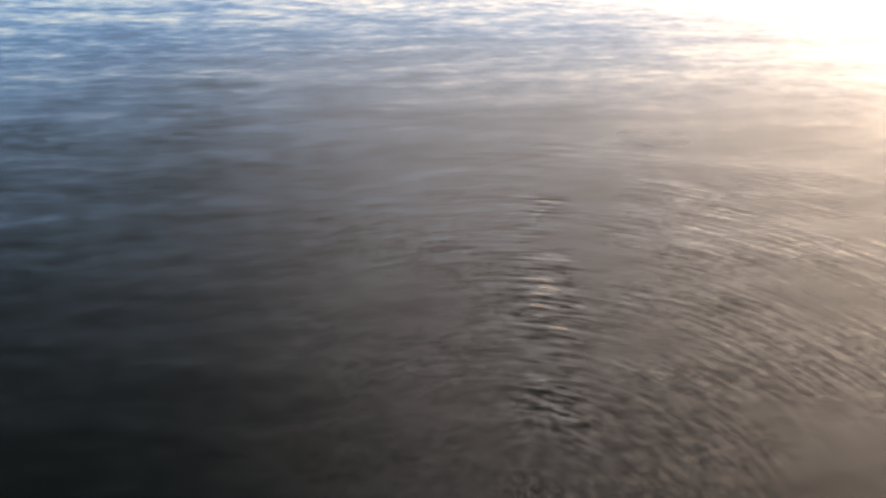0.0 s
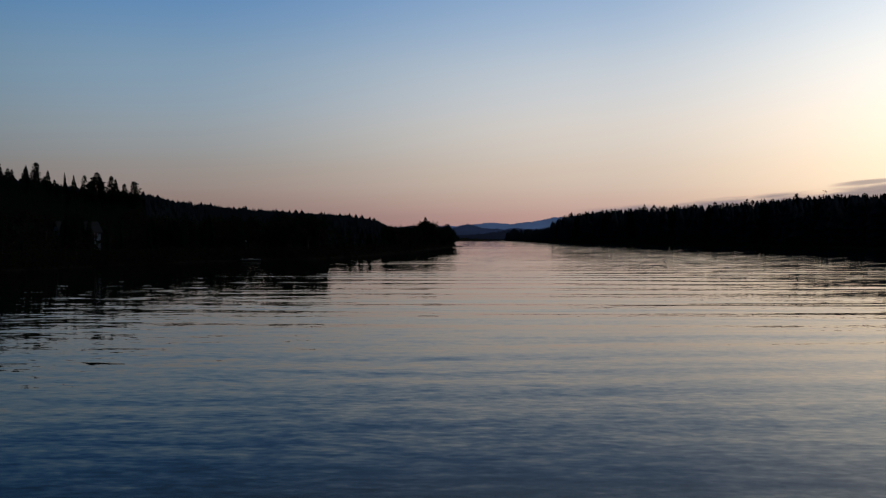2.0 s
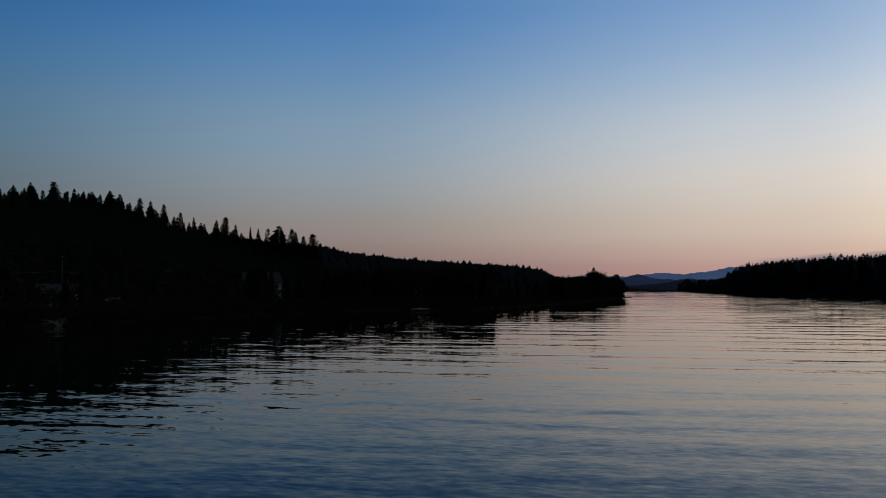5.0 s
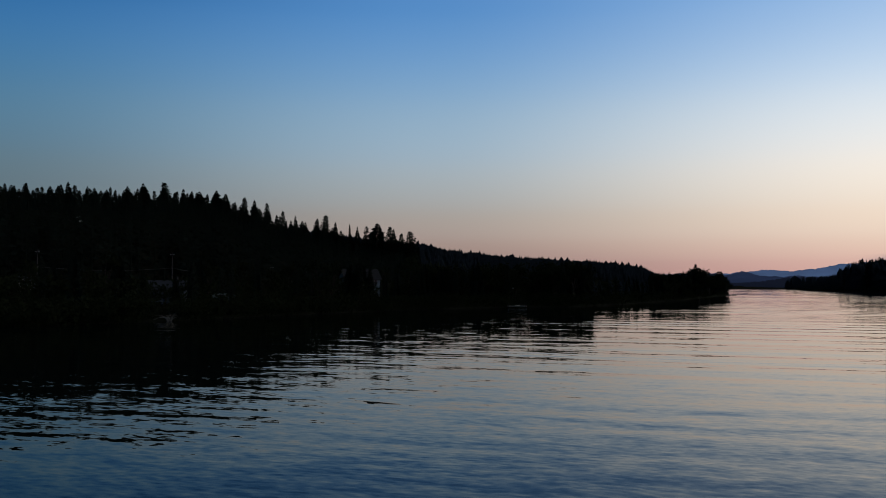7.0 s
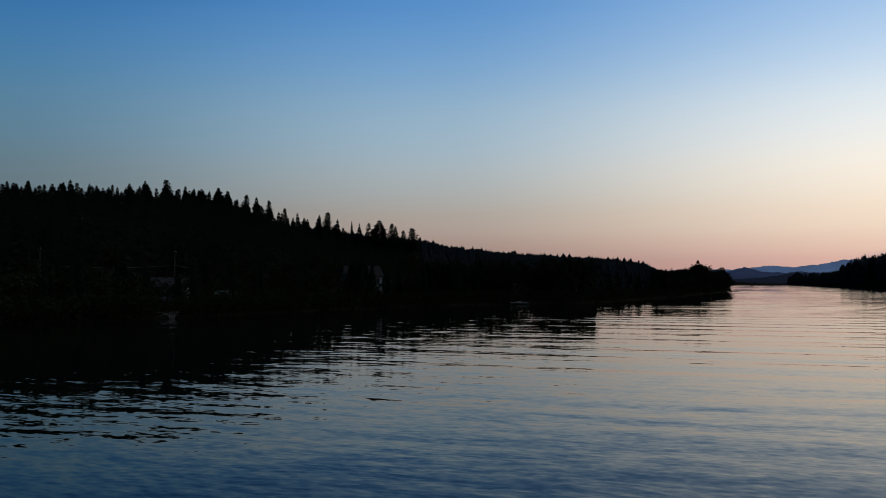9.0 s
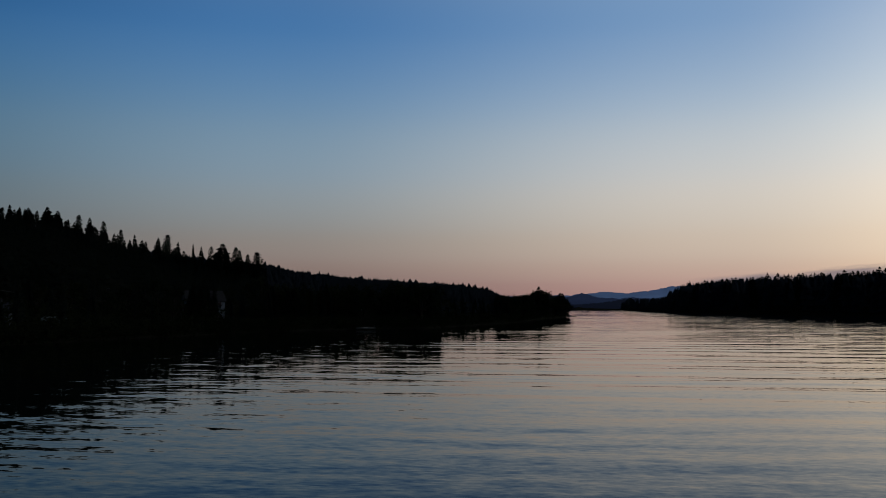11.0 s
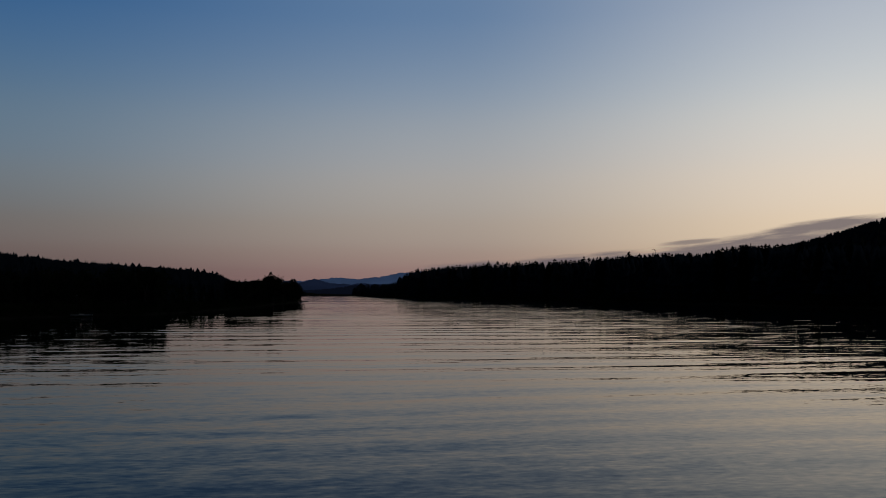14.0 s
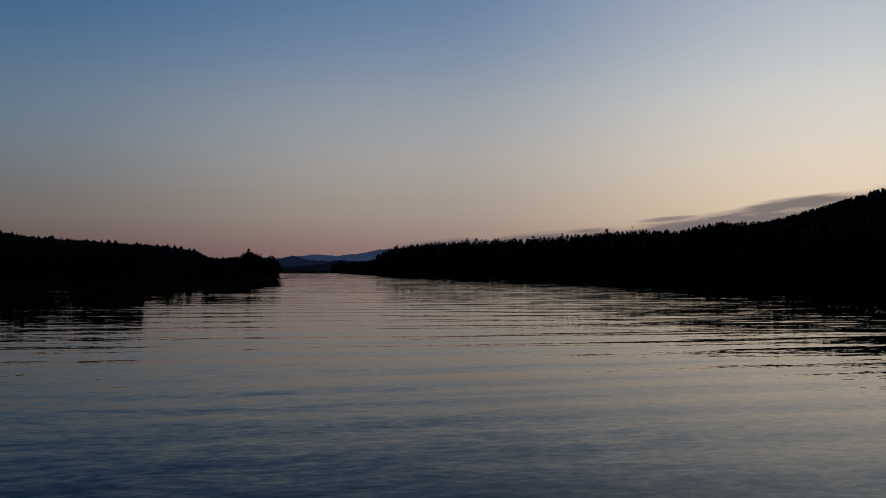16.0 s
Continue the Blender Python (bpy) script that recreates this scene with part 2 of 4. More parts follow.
    # broken rings of small ripples where the rotors' downwash meets the lake
    ring_at = n.vec("SUBTRACT", where, (0.72, 4.7, 0.0))
    reach = n.vec("LENGTH", ring_at)
    parts_of = n.add("ShaderNodeSeparateXYZ")
    n.link(ring_at, parts_of.inputs[0])
    polar = n.add("ShaderNodeCombineXYZ")
    n.put(polar.inputs[0], n.math("MULTIPLY", reach, 13.0))
    n.put(polar.inputs[1], n.math("MULTIPLY", n.math("ARCTAN2", parts_of.outputs[0], parts_of.outputs[1]), 6.5))
    arcs = n.noise(polar.outputs[0], 1.0, 2.0).outputs[0]
    ahead = n.smooth(n.math("ABSOLUTE", n.math("SUBTRACT", n.math("MULTIPLY_ADD", parts_of.outputs[1], -0.15, parts_of.outputs[0]), 0.24)), 0.5, 0.12)
    ring = n.vec("SCALE", n.vec("NORMALIZE", ring_at), n.math("MULTIPLY", n.math("SUBTRACT", arcs, 0.5), n.math("MULTIPLY_ADD", ahead, 1.0, 0.4)))
    stirred = slopes(0.11, 0.075, 0.24, 0.26, 2.0, 0, 41.0)
    side = n.vec("LENGTH", n.vec("SUBTRACT", where, (3.1, 7.8, 0.0)))
    wash = n.math("SUBTRACT", 1.0, n.smooth(side, 1.6, 6.0))
    ruffle = n.math("MULTIPLY", wash, n.smooth(n.noise(where, 0.7, 2.0).outputs[0], 0.28, 0.6))
    total = n.vec("ADD", total, n.vec("SCALE", n.vec("ADD", ring, stirred), ruffle))
    n.link(n.vec("NORMALIZE", n.vec("ADD", total, surface.outputs["Normal"])), s.inputs["Normal"])
    n.link(s.outputs[0], n.add("ShaderNodeOutputMaterial").inputs[0])
    return m


WATER = water_material()


# ---- mesh helpers ----
def mesh_of(name, verts, faces, mat):
    me = bpy.data.meshes.new(name)
    me.from_pydata([tuple(v) for v in verts], [], [tuple(f) for f in faces])
    me.materials.append(mat)
    return me


def part(name, bm, mat, parent, label=""):
    """Link a bmesh as one mesh object under a thing or a part."""
    me = bpy.data.meshes.new(name)
    bm.to_mesh(me)
    bm.free()
    me.materials.append(mat)
    ob = new(name, me)
    ob.parent = parent
    return tagged(ob, label)


def thing(name, m, label, category, group=""):
    ob = new(name)
    ob.empty_display_size = 0.2
    ob.matrix_basis = m
    return tagged(ob, label, category, group)


def box(bm, lo, hi, bevel=0.0):
    lo, hi = Vector(lo), Vector(hi)
    made = bmesh.ops.create_cube(bm, size=1.0, matrix=Matrix.Translation((lo + hi) / 2) @ Matrix.Diagonal((*(hi - lo), 1)))
    if bevel:
        edges = list({e for v in made["verts"] for e in v.link_edges})
        bmesh.ops.bevel(bm, geom=edges, offset=bevel, segments=1, affect="EDGES")


def boxed(*sizes, bevel=0.0):
    bm = bmesh.new()
    for lo, hi in sizes:
        box(bm, lo, hi, bevel)
    return bm


def rod(bm, a, b, ra, rb, sides=8):
    a, b = Vector(a), Vector(b)
    turn = (b - a).to_track_quat("Z", "Y").to_matrix().to_4x4()
    bmesh.ops.create_cone(bm, cap_ends=True, segments=sides, radius1=ra, radius2=rb, depth=(b - a).length,
                          matrix=Matrix.Translation((a + b) / 2) @ turn)


def rods(*lines, sides=8):
    bm = bmesh.new()
    for a, b, ra, rb in lines:
        rod(bm, a, b, ra, rb, sides)
    return bm


# ---- the lie of the land ----
def curve(points):
    xs, ys = zip(*sorted(points))
    return lambda v: float(np.interp(v, xs, ys))


# distance to the waterline by heading (degrees to the left)
SHORE = curve([(180, 160), (120, 130), (80, 108), (60, 110), (46, 117), (40, 121), (36, 127), (28, 150), (20, 181), (14, 199),
               (10.7, 203), (7.7, 233), (4.2, 297), (2.4, 385), (1.5, 445), (1.22, 456), (1.0, 1440), (-2.6, 1420), (-3.0, 1180), (-4.2, 960),
               (-6.3, 800), (-10, 690), (-13.7, 620), (-19.2, 480), (-24.4, 390), (-31, 325), (-40, 280), (-60, 230), (-90, 180), (-180, 160)])
# rise of the ground behind the near banks
RISE = curve([(180, 6), (60, 24), (46, 25), (38, 27), (34, 24), (30, 18.5), (27, 13), (24, 9), (21, 6.5), (19, 3), (12, 1.2), (5, 1.0), (1.2, 0.8), (0.8, 5),
              (-3, 3), (-6, 6), (-10, 9), (-14, 8), (-19, 5), (-24, 4), (-31, 4), (-60, 6), (-180, 4)])
# a second, farther hill on the left
FAR_HILL = curve([(60, 23), (30, 29), (20.5, 27), (15.5, 21), (11, 18), (8.5, 16.2), (7.2, 14.5), (6.4, 12.2), (5.6, 8.6), (5.2, 6.0), (4.6, 1.8), (4.2, 0)])


def step(v, lo, hi):
    v = min(1.0, max(0.0, (v - lo) / (hi - lo)))
    return v * v * (3 - 2 * v)


def ground_height(az, d):
    s = d - SHORE(az)
    p = heading(az) * d
    lump = noise.noise(p * 0.02) * 0.6 + noise.noise(p * 0.006) * 1.5
    if s < 0:
        z = max(-3.0, s * 0.12)
    else:
        z = 0.15 + 1.0 * (1 - math.exp(-s / 6)) + RISE(az) * step(s, *((24, 225) if az > 1.1 else (12, 105))) + lump * step(s, 8, 60)
    if az > 1.1:
        z += FAR_HILL(az) * step(d, 520, 740)
        if az < 5.0:       # the bay behind the point
            z -= 6 * step(d, 560, 620) * (1 - step(d, 1330, 1400)) * (1 - step(az, 4.0, 5.0))
    if az < -15:
        hill = heading(-46) * 950
        z += 98 * math.exp(-((p - hill).length / 285) ** 2) * step(s, 60, 260)
    return z


def spot(az, d, sink=0.0):
    p = heading(az) * d
    p.z = ground_height(az, d) - sink
    return p


def build_ground():
    azs = list(np.arange(-180, -50, 4.0)) + list(np.arange(-50, -7, 0.6)) + list(np.arange(-7, 8, 0.2)) + list(np.arange(8, 60, 0.6)) + list(np.arange(60, 180, 4.0))
    ds = list(np.arange(96, 320, 7.0)) + list(np.geomspace(320, 4800, 70))
    verts, faces = [], []
    for a in azs:
        for d in ds:
            q = spot(a, d)
            verts.append((q.x, q.y, q.z))
    na, nd = len(azs), len(ds)
    for i in range(na):
        j = (i + 1) % na
        for k in range(nd - 1):
            faces.append((i * nd + k, i * nd + k + 1, j * nd + k + 1, j * nd + k))
    me = mesh_of("ground", verts, faces, GRASS)
    for f in me.polygons:
        f.use_smooth = True
    tagged(new("ground", me), "dark grassy lake banks and low hills at dusk", "ground", kind="structure")


class Lattice:
    """Smooth two-dimensional noise over whole arrays."""

    def __init__(self, seed):
        self.table = np.random.RandomState(seed).rand(128, 128)

    def __call__(self, x, y):
        i, j = np.floor(x).astype(int), np.floor(y).astype(int)
        u, v = x - i, y - j
        u, v = u * u * (3 - 2 * u), v * v * (3 - 2 * v)
        t = self.table
        a, b = t[i % 128, j % 128], t[(i + 1) % 128, j % 128]
        c, d = t[i % 128, (j + 1) % 128], t[(i + 1) % 128, (j + 1) % 128]
        return (a * (1 - u) + b * u) * (1 - v) + (c * (1 - u) + d * u) * v


def wave_height(x, y):
    """Long-crested ripples running up the lake: length, heading, steepness, wandering of the crests."""
    total = np.zeros_like(x)
    # the near bank shelters the water before it, from the long ripples above all
    lee = np.clip((x + 0.17 * y + 18) / 50, 0, 1)
    lee = lee * lee * (3 - 2 * lee)
    for k, (length, turn, slope, warp) in enumerate(((8.3, -3, 0.019, 2.1), (5.1, 5, 0.0145, 2.5), (3.1, -2, 0.0165, 2.8), (1.75, 4, 0.014, 3.0))):
        c, q = math.cos(radians(turn)), math.sin(radians(turn))
        along, over = x * c + y * q, y * c - x * q
        drift, calm = Lattice(31 + k), Lattice(61 + k)
        bend = drift(along / (length * (6, 5, 3.5, 3)[k]), over / (length * 2.5)) + 0.25 * drift(along / (length * 2.5) + 9, over / (length * 1.2) + 5)
        force = np.clip((calm(along / (length * 9), over / (length * 3.5)) - 0.25) / 0.5, 0, 1)
        phase = over * 2 * math.pi / length + bend * warp * 2
        if length > 3:      # the long swell fades towards the opposite bank
            force = force * (1 - (0.6 if k == 0 else 0.72) * np.clip((x - 4) / 36, 0, 1))
        if length < 2:      # the shortest ripples die out up the lake
            force = force * np.clip((230 - np.hypot(x, y)) / 80, 0, 1)
        total += (lee + (1 - lee) * (0.4, 0.5, 0.8, 1.1)[k]) * slope * length / (2 * math.pi) * (0.15 + 0.85 * force) * (np.sin(phase) + 0.22 * np.sin(2 * phase + 1.57))
    return total


def build_water():
    azs = np.concatenate([np.arange(-180, -46, 4.0), np.arange(-46, 60, 0.5), np.arange(60, 180, 4.0)])
    ds = np.concatenate([np.arange(0.5, 30, 0.3), np.arange(30, 150, 0.36), np.arange(150, 420, 0.7), np.arange(420, 1450, 1.6), np.geomspace(1450, 4800, 20)])
    a, d = np.meshgrid(np.radians(azs), ds, indexing="ij")
    x, y = -np.sin(a) * d, np.cos(a) * d
    z = wave_height(x, y) * np.clip((1500 - d) / 300, 0, 1) * np.clip((d - 1) / 27, 0.08, 1)
    na, nd = a.shape
    i, j = np.meshgrid(np.arange(na), np.arange(nd - 1), indexing="ij")
    n = (i + 1) % na
    quads = np.stack([i * nd + j, i * nd + j + 1, n * nd + j + 1, n * nd + j], -1).reshape(-1, 4)
    hub = np.array([(np.arange(na) + 1) % na * nd, np.full(na, na * nd), np.arange(na) * nd]).T
    co = np.concatenate([np.stack([x, y, z], -1).reshape(-1, 3), [[0, 0, 0]]])
    me = bpy.data.meshes.new("water")
    me.vertices.add(len(co)), me.loops.add(quads.size + hub.size), me.polygons.add(len(quads) + len(hub))
    me.vertices.foreach_set("co", co.ravel())
    me.loops.foreach_set("vertex_index", np.concatenate([quads.ravel(), hub.ravel()]).astype(np.int32))
    me.polygons.foreach_set("loop_start", np.concatenate([np.arange(len(quads)) * 4, quads.size + np.arange(len(hub)) * 3]).astype(np.int32))
    me.update(calc_edges=True)
    me.polygons.foreach_set("use_smooth", np.ones(len(quads) + len(hub), dtype=bool))
    me.materials.append(WATER)
    tagged(new("water", me), "calm lake water with soft ripples mirroring the dusk sky", "water", kind="structure")


build_ground()
build_water()


# ---- distant hills ----
def build_ridge(name, d, depth, profile, mat, label, seed):
    """A long hill across the end of the lake: crest heights by heading, falling to both sides."""
    xs = [a for a, _ in profile]
    crest = curve(profile)
    rows, verts, faces = [-1.0, -0.6, -0.3, -0.1, 0.0, 0.15, 0.5, 1.0], [], []
    azs = np.arange(min(xs), max(xs), 0.06)
    for a in azs:
        for r in rows:
            p = heading(a) * (d + r * depth)
            rough = noise.fractal(Vector((a * 2.2, seed, r * 2)), 1.0, 2.0, 4) * 0.07 + noise.noise(Vector((a * 9, seed + 4, r))) * 0.025 * (7 if d < 2000 else 1)
            verts.append((p.x, p.y, crest(a) * (1 - abs(r) ** 1.3) * (1 + rough) - 2))
    nr = len(rows)
    for i in range(len(azs) - 1):
        faces += [(i * nr + k, i * nr + k + 1, (i + 1) * nr + k + 1, (i + 1) * nr + k) for k in range(nr - 1)]
    me = mesh_of(name, verts, faces, mat)
    for f in me.polygons:
        f.use_smooth = True
    tagged(new(name, me), label, "hills", kind="structure")


# backdrop ridges: their haze colours are emitted, not lit by the sky
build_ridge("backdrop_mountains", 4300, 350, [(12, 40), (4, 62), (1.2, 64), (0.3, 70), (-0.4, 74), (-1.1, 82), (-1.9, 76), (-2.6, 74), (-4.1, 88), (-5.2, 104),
            (-7, 110), (-12, 90), (-20, 60)], haze_glow_material("blue_haze", srgb(62, 81, 115)), "hazy blue distant mountains at the end of the lake", 2.0)
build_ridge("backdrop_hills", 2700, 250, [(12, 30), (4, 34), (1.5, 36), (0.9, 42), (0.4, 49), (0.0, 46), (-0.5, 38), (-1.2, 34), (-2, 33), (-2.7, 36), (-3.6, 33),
            (-6, 32), (-12, 30)], haze_glow_material("navy_haze", srgb(32, 42, 66)), "dark navy wooded hill far down the lake", 7.0)


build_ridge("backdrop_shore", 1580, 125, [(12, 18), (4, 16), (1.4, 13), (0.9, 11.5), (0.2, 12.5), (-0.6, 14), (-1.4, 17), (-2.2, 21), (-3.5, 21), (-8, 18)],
            haze_glow_material("shore_haze", srgb(17, 22, 35)), "dim blue wooded shore closing the far end of the lake", 11.0)


# ---- trees ----
def conifer(height, width, seed, kind, thrift=1.0):
    """Trunk and crown meshes of an evergreen. kind: fir (narrow, pointed), pine (open, rounded), snag (thin, tufted)."""
    rnd = random.Random(seed)
    tv, tf, cv, cf = [], [], [], []
    bend = [rnd.uniform(-0.012, 0.012) * height for _ in range(2)]

    def axis(z):
        u = z / height
        return Vector((bend[0] * math.sin(u * 3), bend[1] * math.sin(u * 2.5), z))

    base = 0.011 * height + 0.06
    sides, levels = 7, 7
    for k in range(levels):
        z = height * 0.98 * k / (levels - 1)
        r = base * (1 - z / height) ** 0.8 + 0.015
        if k == 0:
            r *= 1.35
        for i in range(sides):
            t = 2 * math.pi * i / sides
            tv.append(axis(z) + Vector((r * math.cos(t), r * math.sin(t), 0)))
    for k in range(levels - 1):
        tf += [(k * sides + i, k * sides + (i + 1) % sides, (k + 1) * sides + (i + 1) % sides, (k + 1) * sides + i) for i in range(sides)]
    tf.append(tuple(range((levels - 1) * sides, levels * sides)))

    def kite(root, tip, across):
        """One flat spray of needles from root to tip."""
        n0, mid = len(cv), root.lerp(tip, rnd.uniform(0.4, 0.6))
        cv.extend([root, mid + across, tip, mid - across * rnd.uniform(0.7, 1.0)])
        cf.append((n0, n0 + 1, n0 + 2, n0 + 3))

    def limb(root, tip):
        """A thin bare branch, part of the trunk's mesh."""
        n0, out = len(tv), tip - root
        r = 0.02 + 0.008 * out.length
        sd = out.cross(Vector((0, 0, 1))).normalized() * r
        tv.extend([root + Vector((0, 0, r)), root + sd - Vector((0, 0, r)), root - sd - Vector((0, 0, r)), tip])
        tf.extend([(n0, n0 + 1, n0 + 3), (n0 + 1, n0 + 2, n0 + 3), (n0 + 2, n0, n0 + 3)])

    def clump(at, size, count):
        """A rounded tuft of needles at a branch's end."""
        for _ in range(count):
            d = Vector((rnd.gauss(0, 1), rnd.gauss(0, 1), rnd.gauss(0.25, 0.7))).normalized()
            w = d.cross(Vector((rnd.uniform(-1, 1), rnd.uniform(-1, 1), rnd.uniform(-1, 1)))).normalized()
            kite(at + d * size * 0.1, at + d * size * rnd.uniform(0.75, 1.15), w * size * rnd.uniform(0.2, 0.34))

    lop = rnd.uniform(0, 6.283)
    if kind == "fir":       # whorls of drooping fronds, closer together towards a sharp leader
        lowest, whorls = 0.06, int(52 * thrift)
        blunt, gap = rnd.uniform(0.56, 0.74), rnd.uniform(0.04, 0.14)
        for k in range(whorls):
            v = ((k + rnd.uniform(0.1, 0.9)) / whorls) ** 0.86
            u = lowest + (0.985 - lowest) * v
            reach = (width * (1 - v) ** blunt * min(1.0, 0.6 + v * 2.5) + 0.12) * rnd.uniform(0.84, 1.08)
            turn = rnd.uniform(0, 6.283)
            for b in range(7):
                if rnd.random() < gap:
                    continue
                t = turn + b * 0.898 + rnd.uniform(-0.25, 0.25)
                length = reach * rnd.uniform(0.72, 1.12) * (1 + 0.12 * math.cos(t - lop))
                out = Vector((math.cos(t), math.sin(t), -0.3 + 0.75 * v))
                side = Vector((-math.sin(t), math.cos(t), 0))
                root = axis(u * height)
                tip = root + out * length
                hang = Vector((0, 0, -1)) * (0.16 + 0.2 * length)
                kite(root, tip, side * (0.1 + 0.24 * length))
                kite(root + out * length * 0.12, tip + hang * 0.3, hang * 0.8 + side * 0.06)
                if length > 1.2:
                    kite(root + out * length * 0.55 - side * 0.15, tip - side * 0.25 * length, hang * 0.7)
                    limb(root, root.lerp(tip, 0.8))
        top = axis(height * 0.985)
        for b in range(4):
            t = b * 0.8
            kite(top - Vector((0, 0, 1.0)), top + Vector((0, 0, 0.3)), Vector((math.cos(t), math.sin(t), 0)) * 0.22)
    elif kind == "pine":    # an uneven, rounded crown of needle clumps on rising limbs
        lowest, limbs = rnd.uniform(0.16, 0.28), int(78 * thrift ** 0.6)
        dome = rnd.uniform(0.62, 0.85)
        for k in range(limbs):
            v = ((k + rnd.random()) / limbs) ** 0.84
            u = lowest + (0.975 - lowest) * v
            reach = width * (0.6 + 0.4 * min(1.0, v / 0.25)) * (1 - v ** 1.35) ** dome * rnd.uniform(0.55, 1.08) + 0.1
            t = k * 2.4 + rnd.uniform(-0.5, 0.5)
            reach *= 1 + 0.16 * math.cos(t - lop)
            root = axis(u * height - 0.2 * reach)
            tip = axis(u * height) + Vector((math.cos(t) * reach * 0.82, math.sin(t) * reach * 0.82, 0.05 * reach))
            limb(root, tip)
            size = (0.62 + 0.3 * min(1.8, reach)) * rnd.uniform(0.85, 1.12) * (1 - 0.25 * v)
            clump(tip, size, int(12 * thrift ** 0.5))
            if reach > 1.1:
                clump(root.lerp(tip, 0.45), size * 1.1, int(10 * thrift ** 0.5))
        clump(axis(height * 0.965), 0.8, 12)
        clump(axis(height * 0.93), 0.95, 12)
    else:                   # a bare stem with a few tufts
        for k in range(9):
            v = (k + rnd.random()) / 9
            t = rnd.uniform(0, 6.283)
            root = axis((0.55 + 0.43 * v) * height)
            tip = root + Vector((math.cos(t), math.sin(t), 0.3)) * width * rnd.uniform(0.3, 1.0)
            limb(root, tip)
            if v > 0.5:
                clump(tip, 0.5, 7)
        clump(axis(height * 0.97), 0.55, 8)
    return tv, tf, cv, cf


def broadleaf(height, width, seed):
    """Trunk with limbs and an uneven crown of leaf clumps, down to near the ground."""
    rnd = random.Random(seed)
    bm = bmesh.new()
    fork = Vector((rnd.uniform(-0.2, 0.2), rnd.uniform(-0.2, 0.2), height * 0.35))
    rod(bm, (0, 0, -0.2), fork, 0.03 * height, 0.018 * height, 7)
    cv, cf = [], []
    for k in range(11):
        t, up = k * 2.4 + rnd.uniform(-0.4, 0.4), rnd.uniform(0.1, 1.0)
        spread = width * math.sqrt(max(0.1, 1 - (up - 0.25) ** 2 * 1.5)) * rnd.uniform(0.5, 0.9)
        end = Vector((math.cos(t) * spread, math.sin(t) * spread, height * (0.22 + 0.66 * up)))
        rod(bm, fork * rnd.uniform(0.6, 1.0), end, 0.009 * height, 0.003 * height, 4)
        ball = width * rnd.uniform(0.34, 0.5)
        for _ in range(46):
            d = Vector((rnd.gauss(0, 1), rnd.gauss(0, 1), rnd.gauss(0, 0.8))).normalized() * ball * rnd.uniform(0.45, 1.05)
            a = Vector((rnd.uniform(-1, 1), rnd.uniform(-1, 1), rnd.uniform(-1, 1))).normalized() * rnd.uniform(0.18, 0.36)
            b = a.cross(d).normalized() * rnd.uniform(0.12, 0.26)
            n0 = len(cv)
            cv.extend([end + d - a, end + d + b, end + d + a, end + d - b])
            cf.append((n0, n0 + 1, n0 + 2, n0 + 3))
    return bm, cv, cf


def tree_thing(name, kind, height, width, seed, label, group, thrift):
    ob = new(name)
    ob.empty_display_size = 0.3
    tagged(ob, label, "tree", group)
    if kind == "broadleaf":
        bm, cv, cf = broadleaf(height, width, seed)
        part("trunk", bm, BARK, ob)
    else:
        tv, tf, cv, cf = conifer(height, width, seed, kind, thrift)
        trunk = new("trunk", mesh_of("trunk", tv, tf, BARK))
        trunk.parent = ob
    mat = {"fir": FIR, "pine": PINE, "snag": PINE, "broadleaf": LEAVES}[kind]
    crown = new("crown", mesh_of("crown", cv, cf, mat))
    crown.parent = ob
    return ob


class Nursery:
    """Model trees of each kind, the first copy of each being the model itself."""

    def __init__(self):
        self.models, self.used = {}, set()

    def plant(self, kind, variant, at, tall, spin, wide=1.0, label="", group="", name=""):
        key = (kind, variant)
        natural, width = {"fir": (20, 3.5), "pine": (20, 2.7), "snag": (20, 1.4), "broadleaf": (9, 3.6)}[kind]
        names = {"fir": "fir_tree", "pine": "pine_tree", "snag": "snag_tree", "broadleaf": "broadleaf_tree"}
        labels = {"fir": "dark narrow pointed fir tree on the lake bank", "pine": "dark open-crowned pine tree on the lake bank",
                  "snag": "thin bare-stemmed tree with a tufted top", "broadleaf": "low bushy broadleaf tree beside the water"}
        s = tall / natural
        m = Matrix.Translation(at) @ pose(0, 0, 0, 0, 0, spin) @ Matrix.Diagonal((s * wide, s * wide, s, 1))
        if key not in self.models:
            self.models[key] = tree_thing(names[kind], kind, natural, width * (1 + 0.14 * (variant % 3 - 1)), 100 + 17 * variant, labels[kind], group or "lakeside trees", 1.0 if variant < 4 else 0.62)
            ob = self.models[key]
            ob.matrix_basis = m
            return ob
        src = self.models[key]
        ob = copy_thing(src, Matrix.Translation(at) @ pose(0, 0, 0, 0, 0, spin))
        ob.scale = (s * wide, s * wide, s)
        if label:
            tagged(ob, label)
        return ob


nursery = Nursery()
rng = random.Random(5)


def plant_to(az, d, el, kind, wide=1.0, least=5.0, label=""):
    """A tree at a place of the plan whose top stands at the given height angle from the lake's middle."""
    at = spot(az, d, 0.1)
    tall = max(least, EYE + d * math.tan(radians(el)) - at.z)
    return nursery.plant(kind, 0 if kind == "snag" else rng.randrange(4) + (4 if d > 390 and kind != "broadleaf" else 0), at, tall, rng.uniform(0, 360), wide, label)


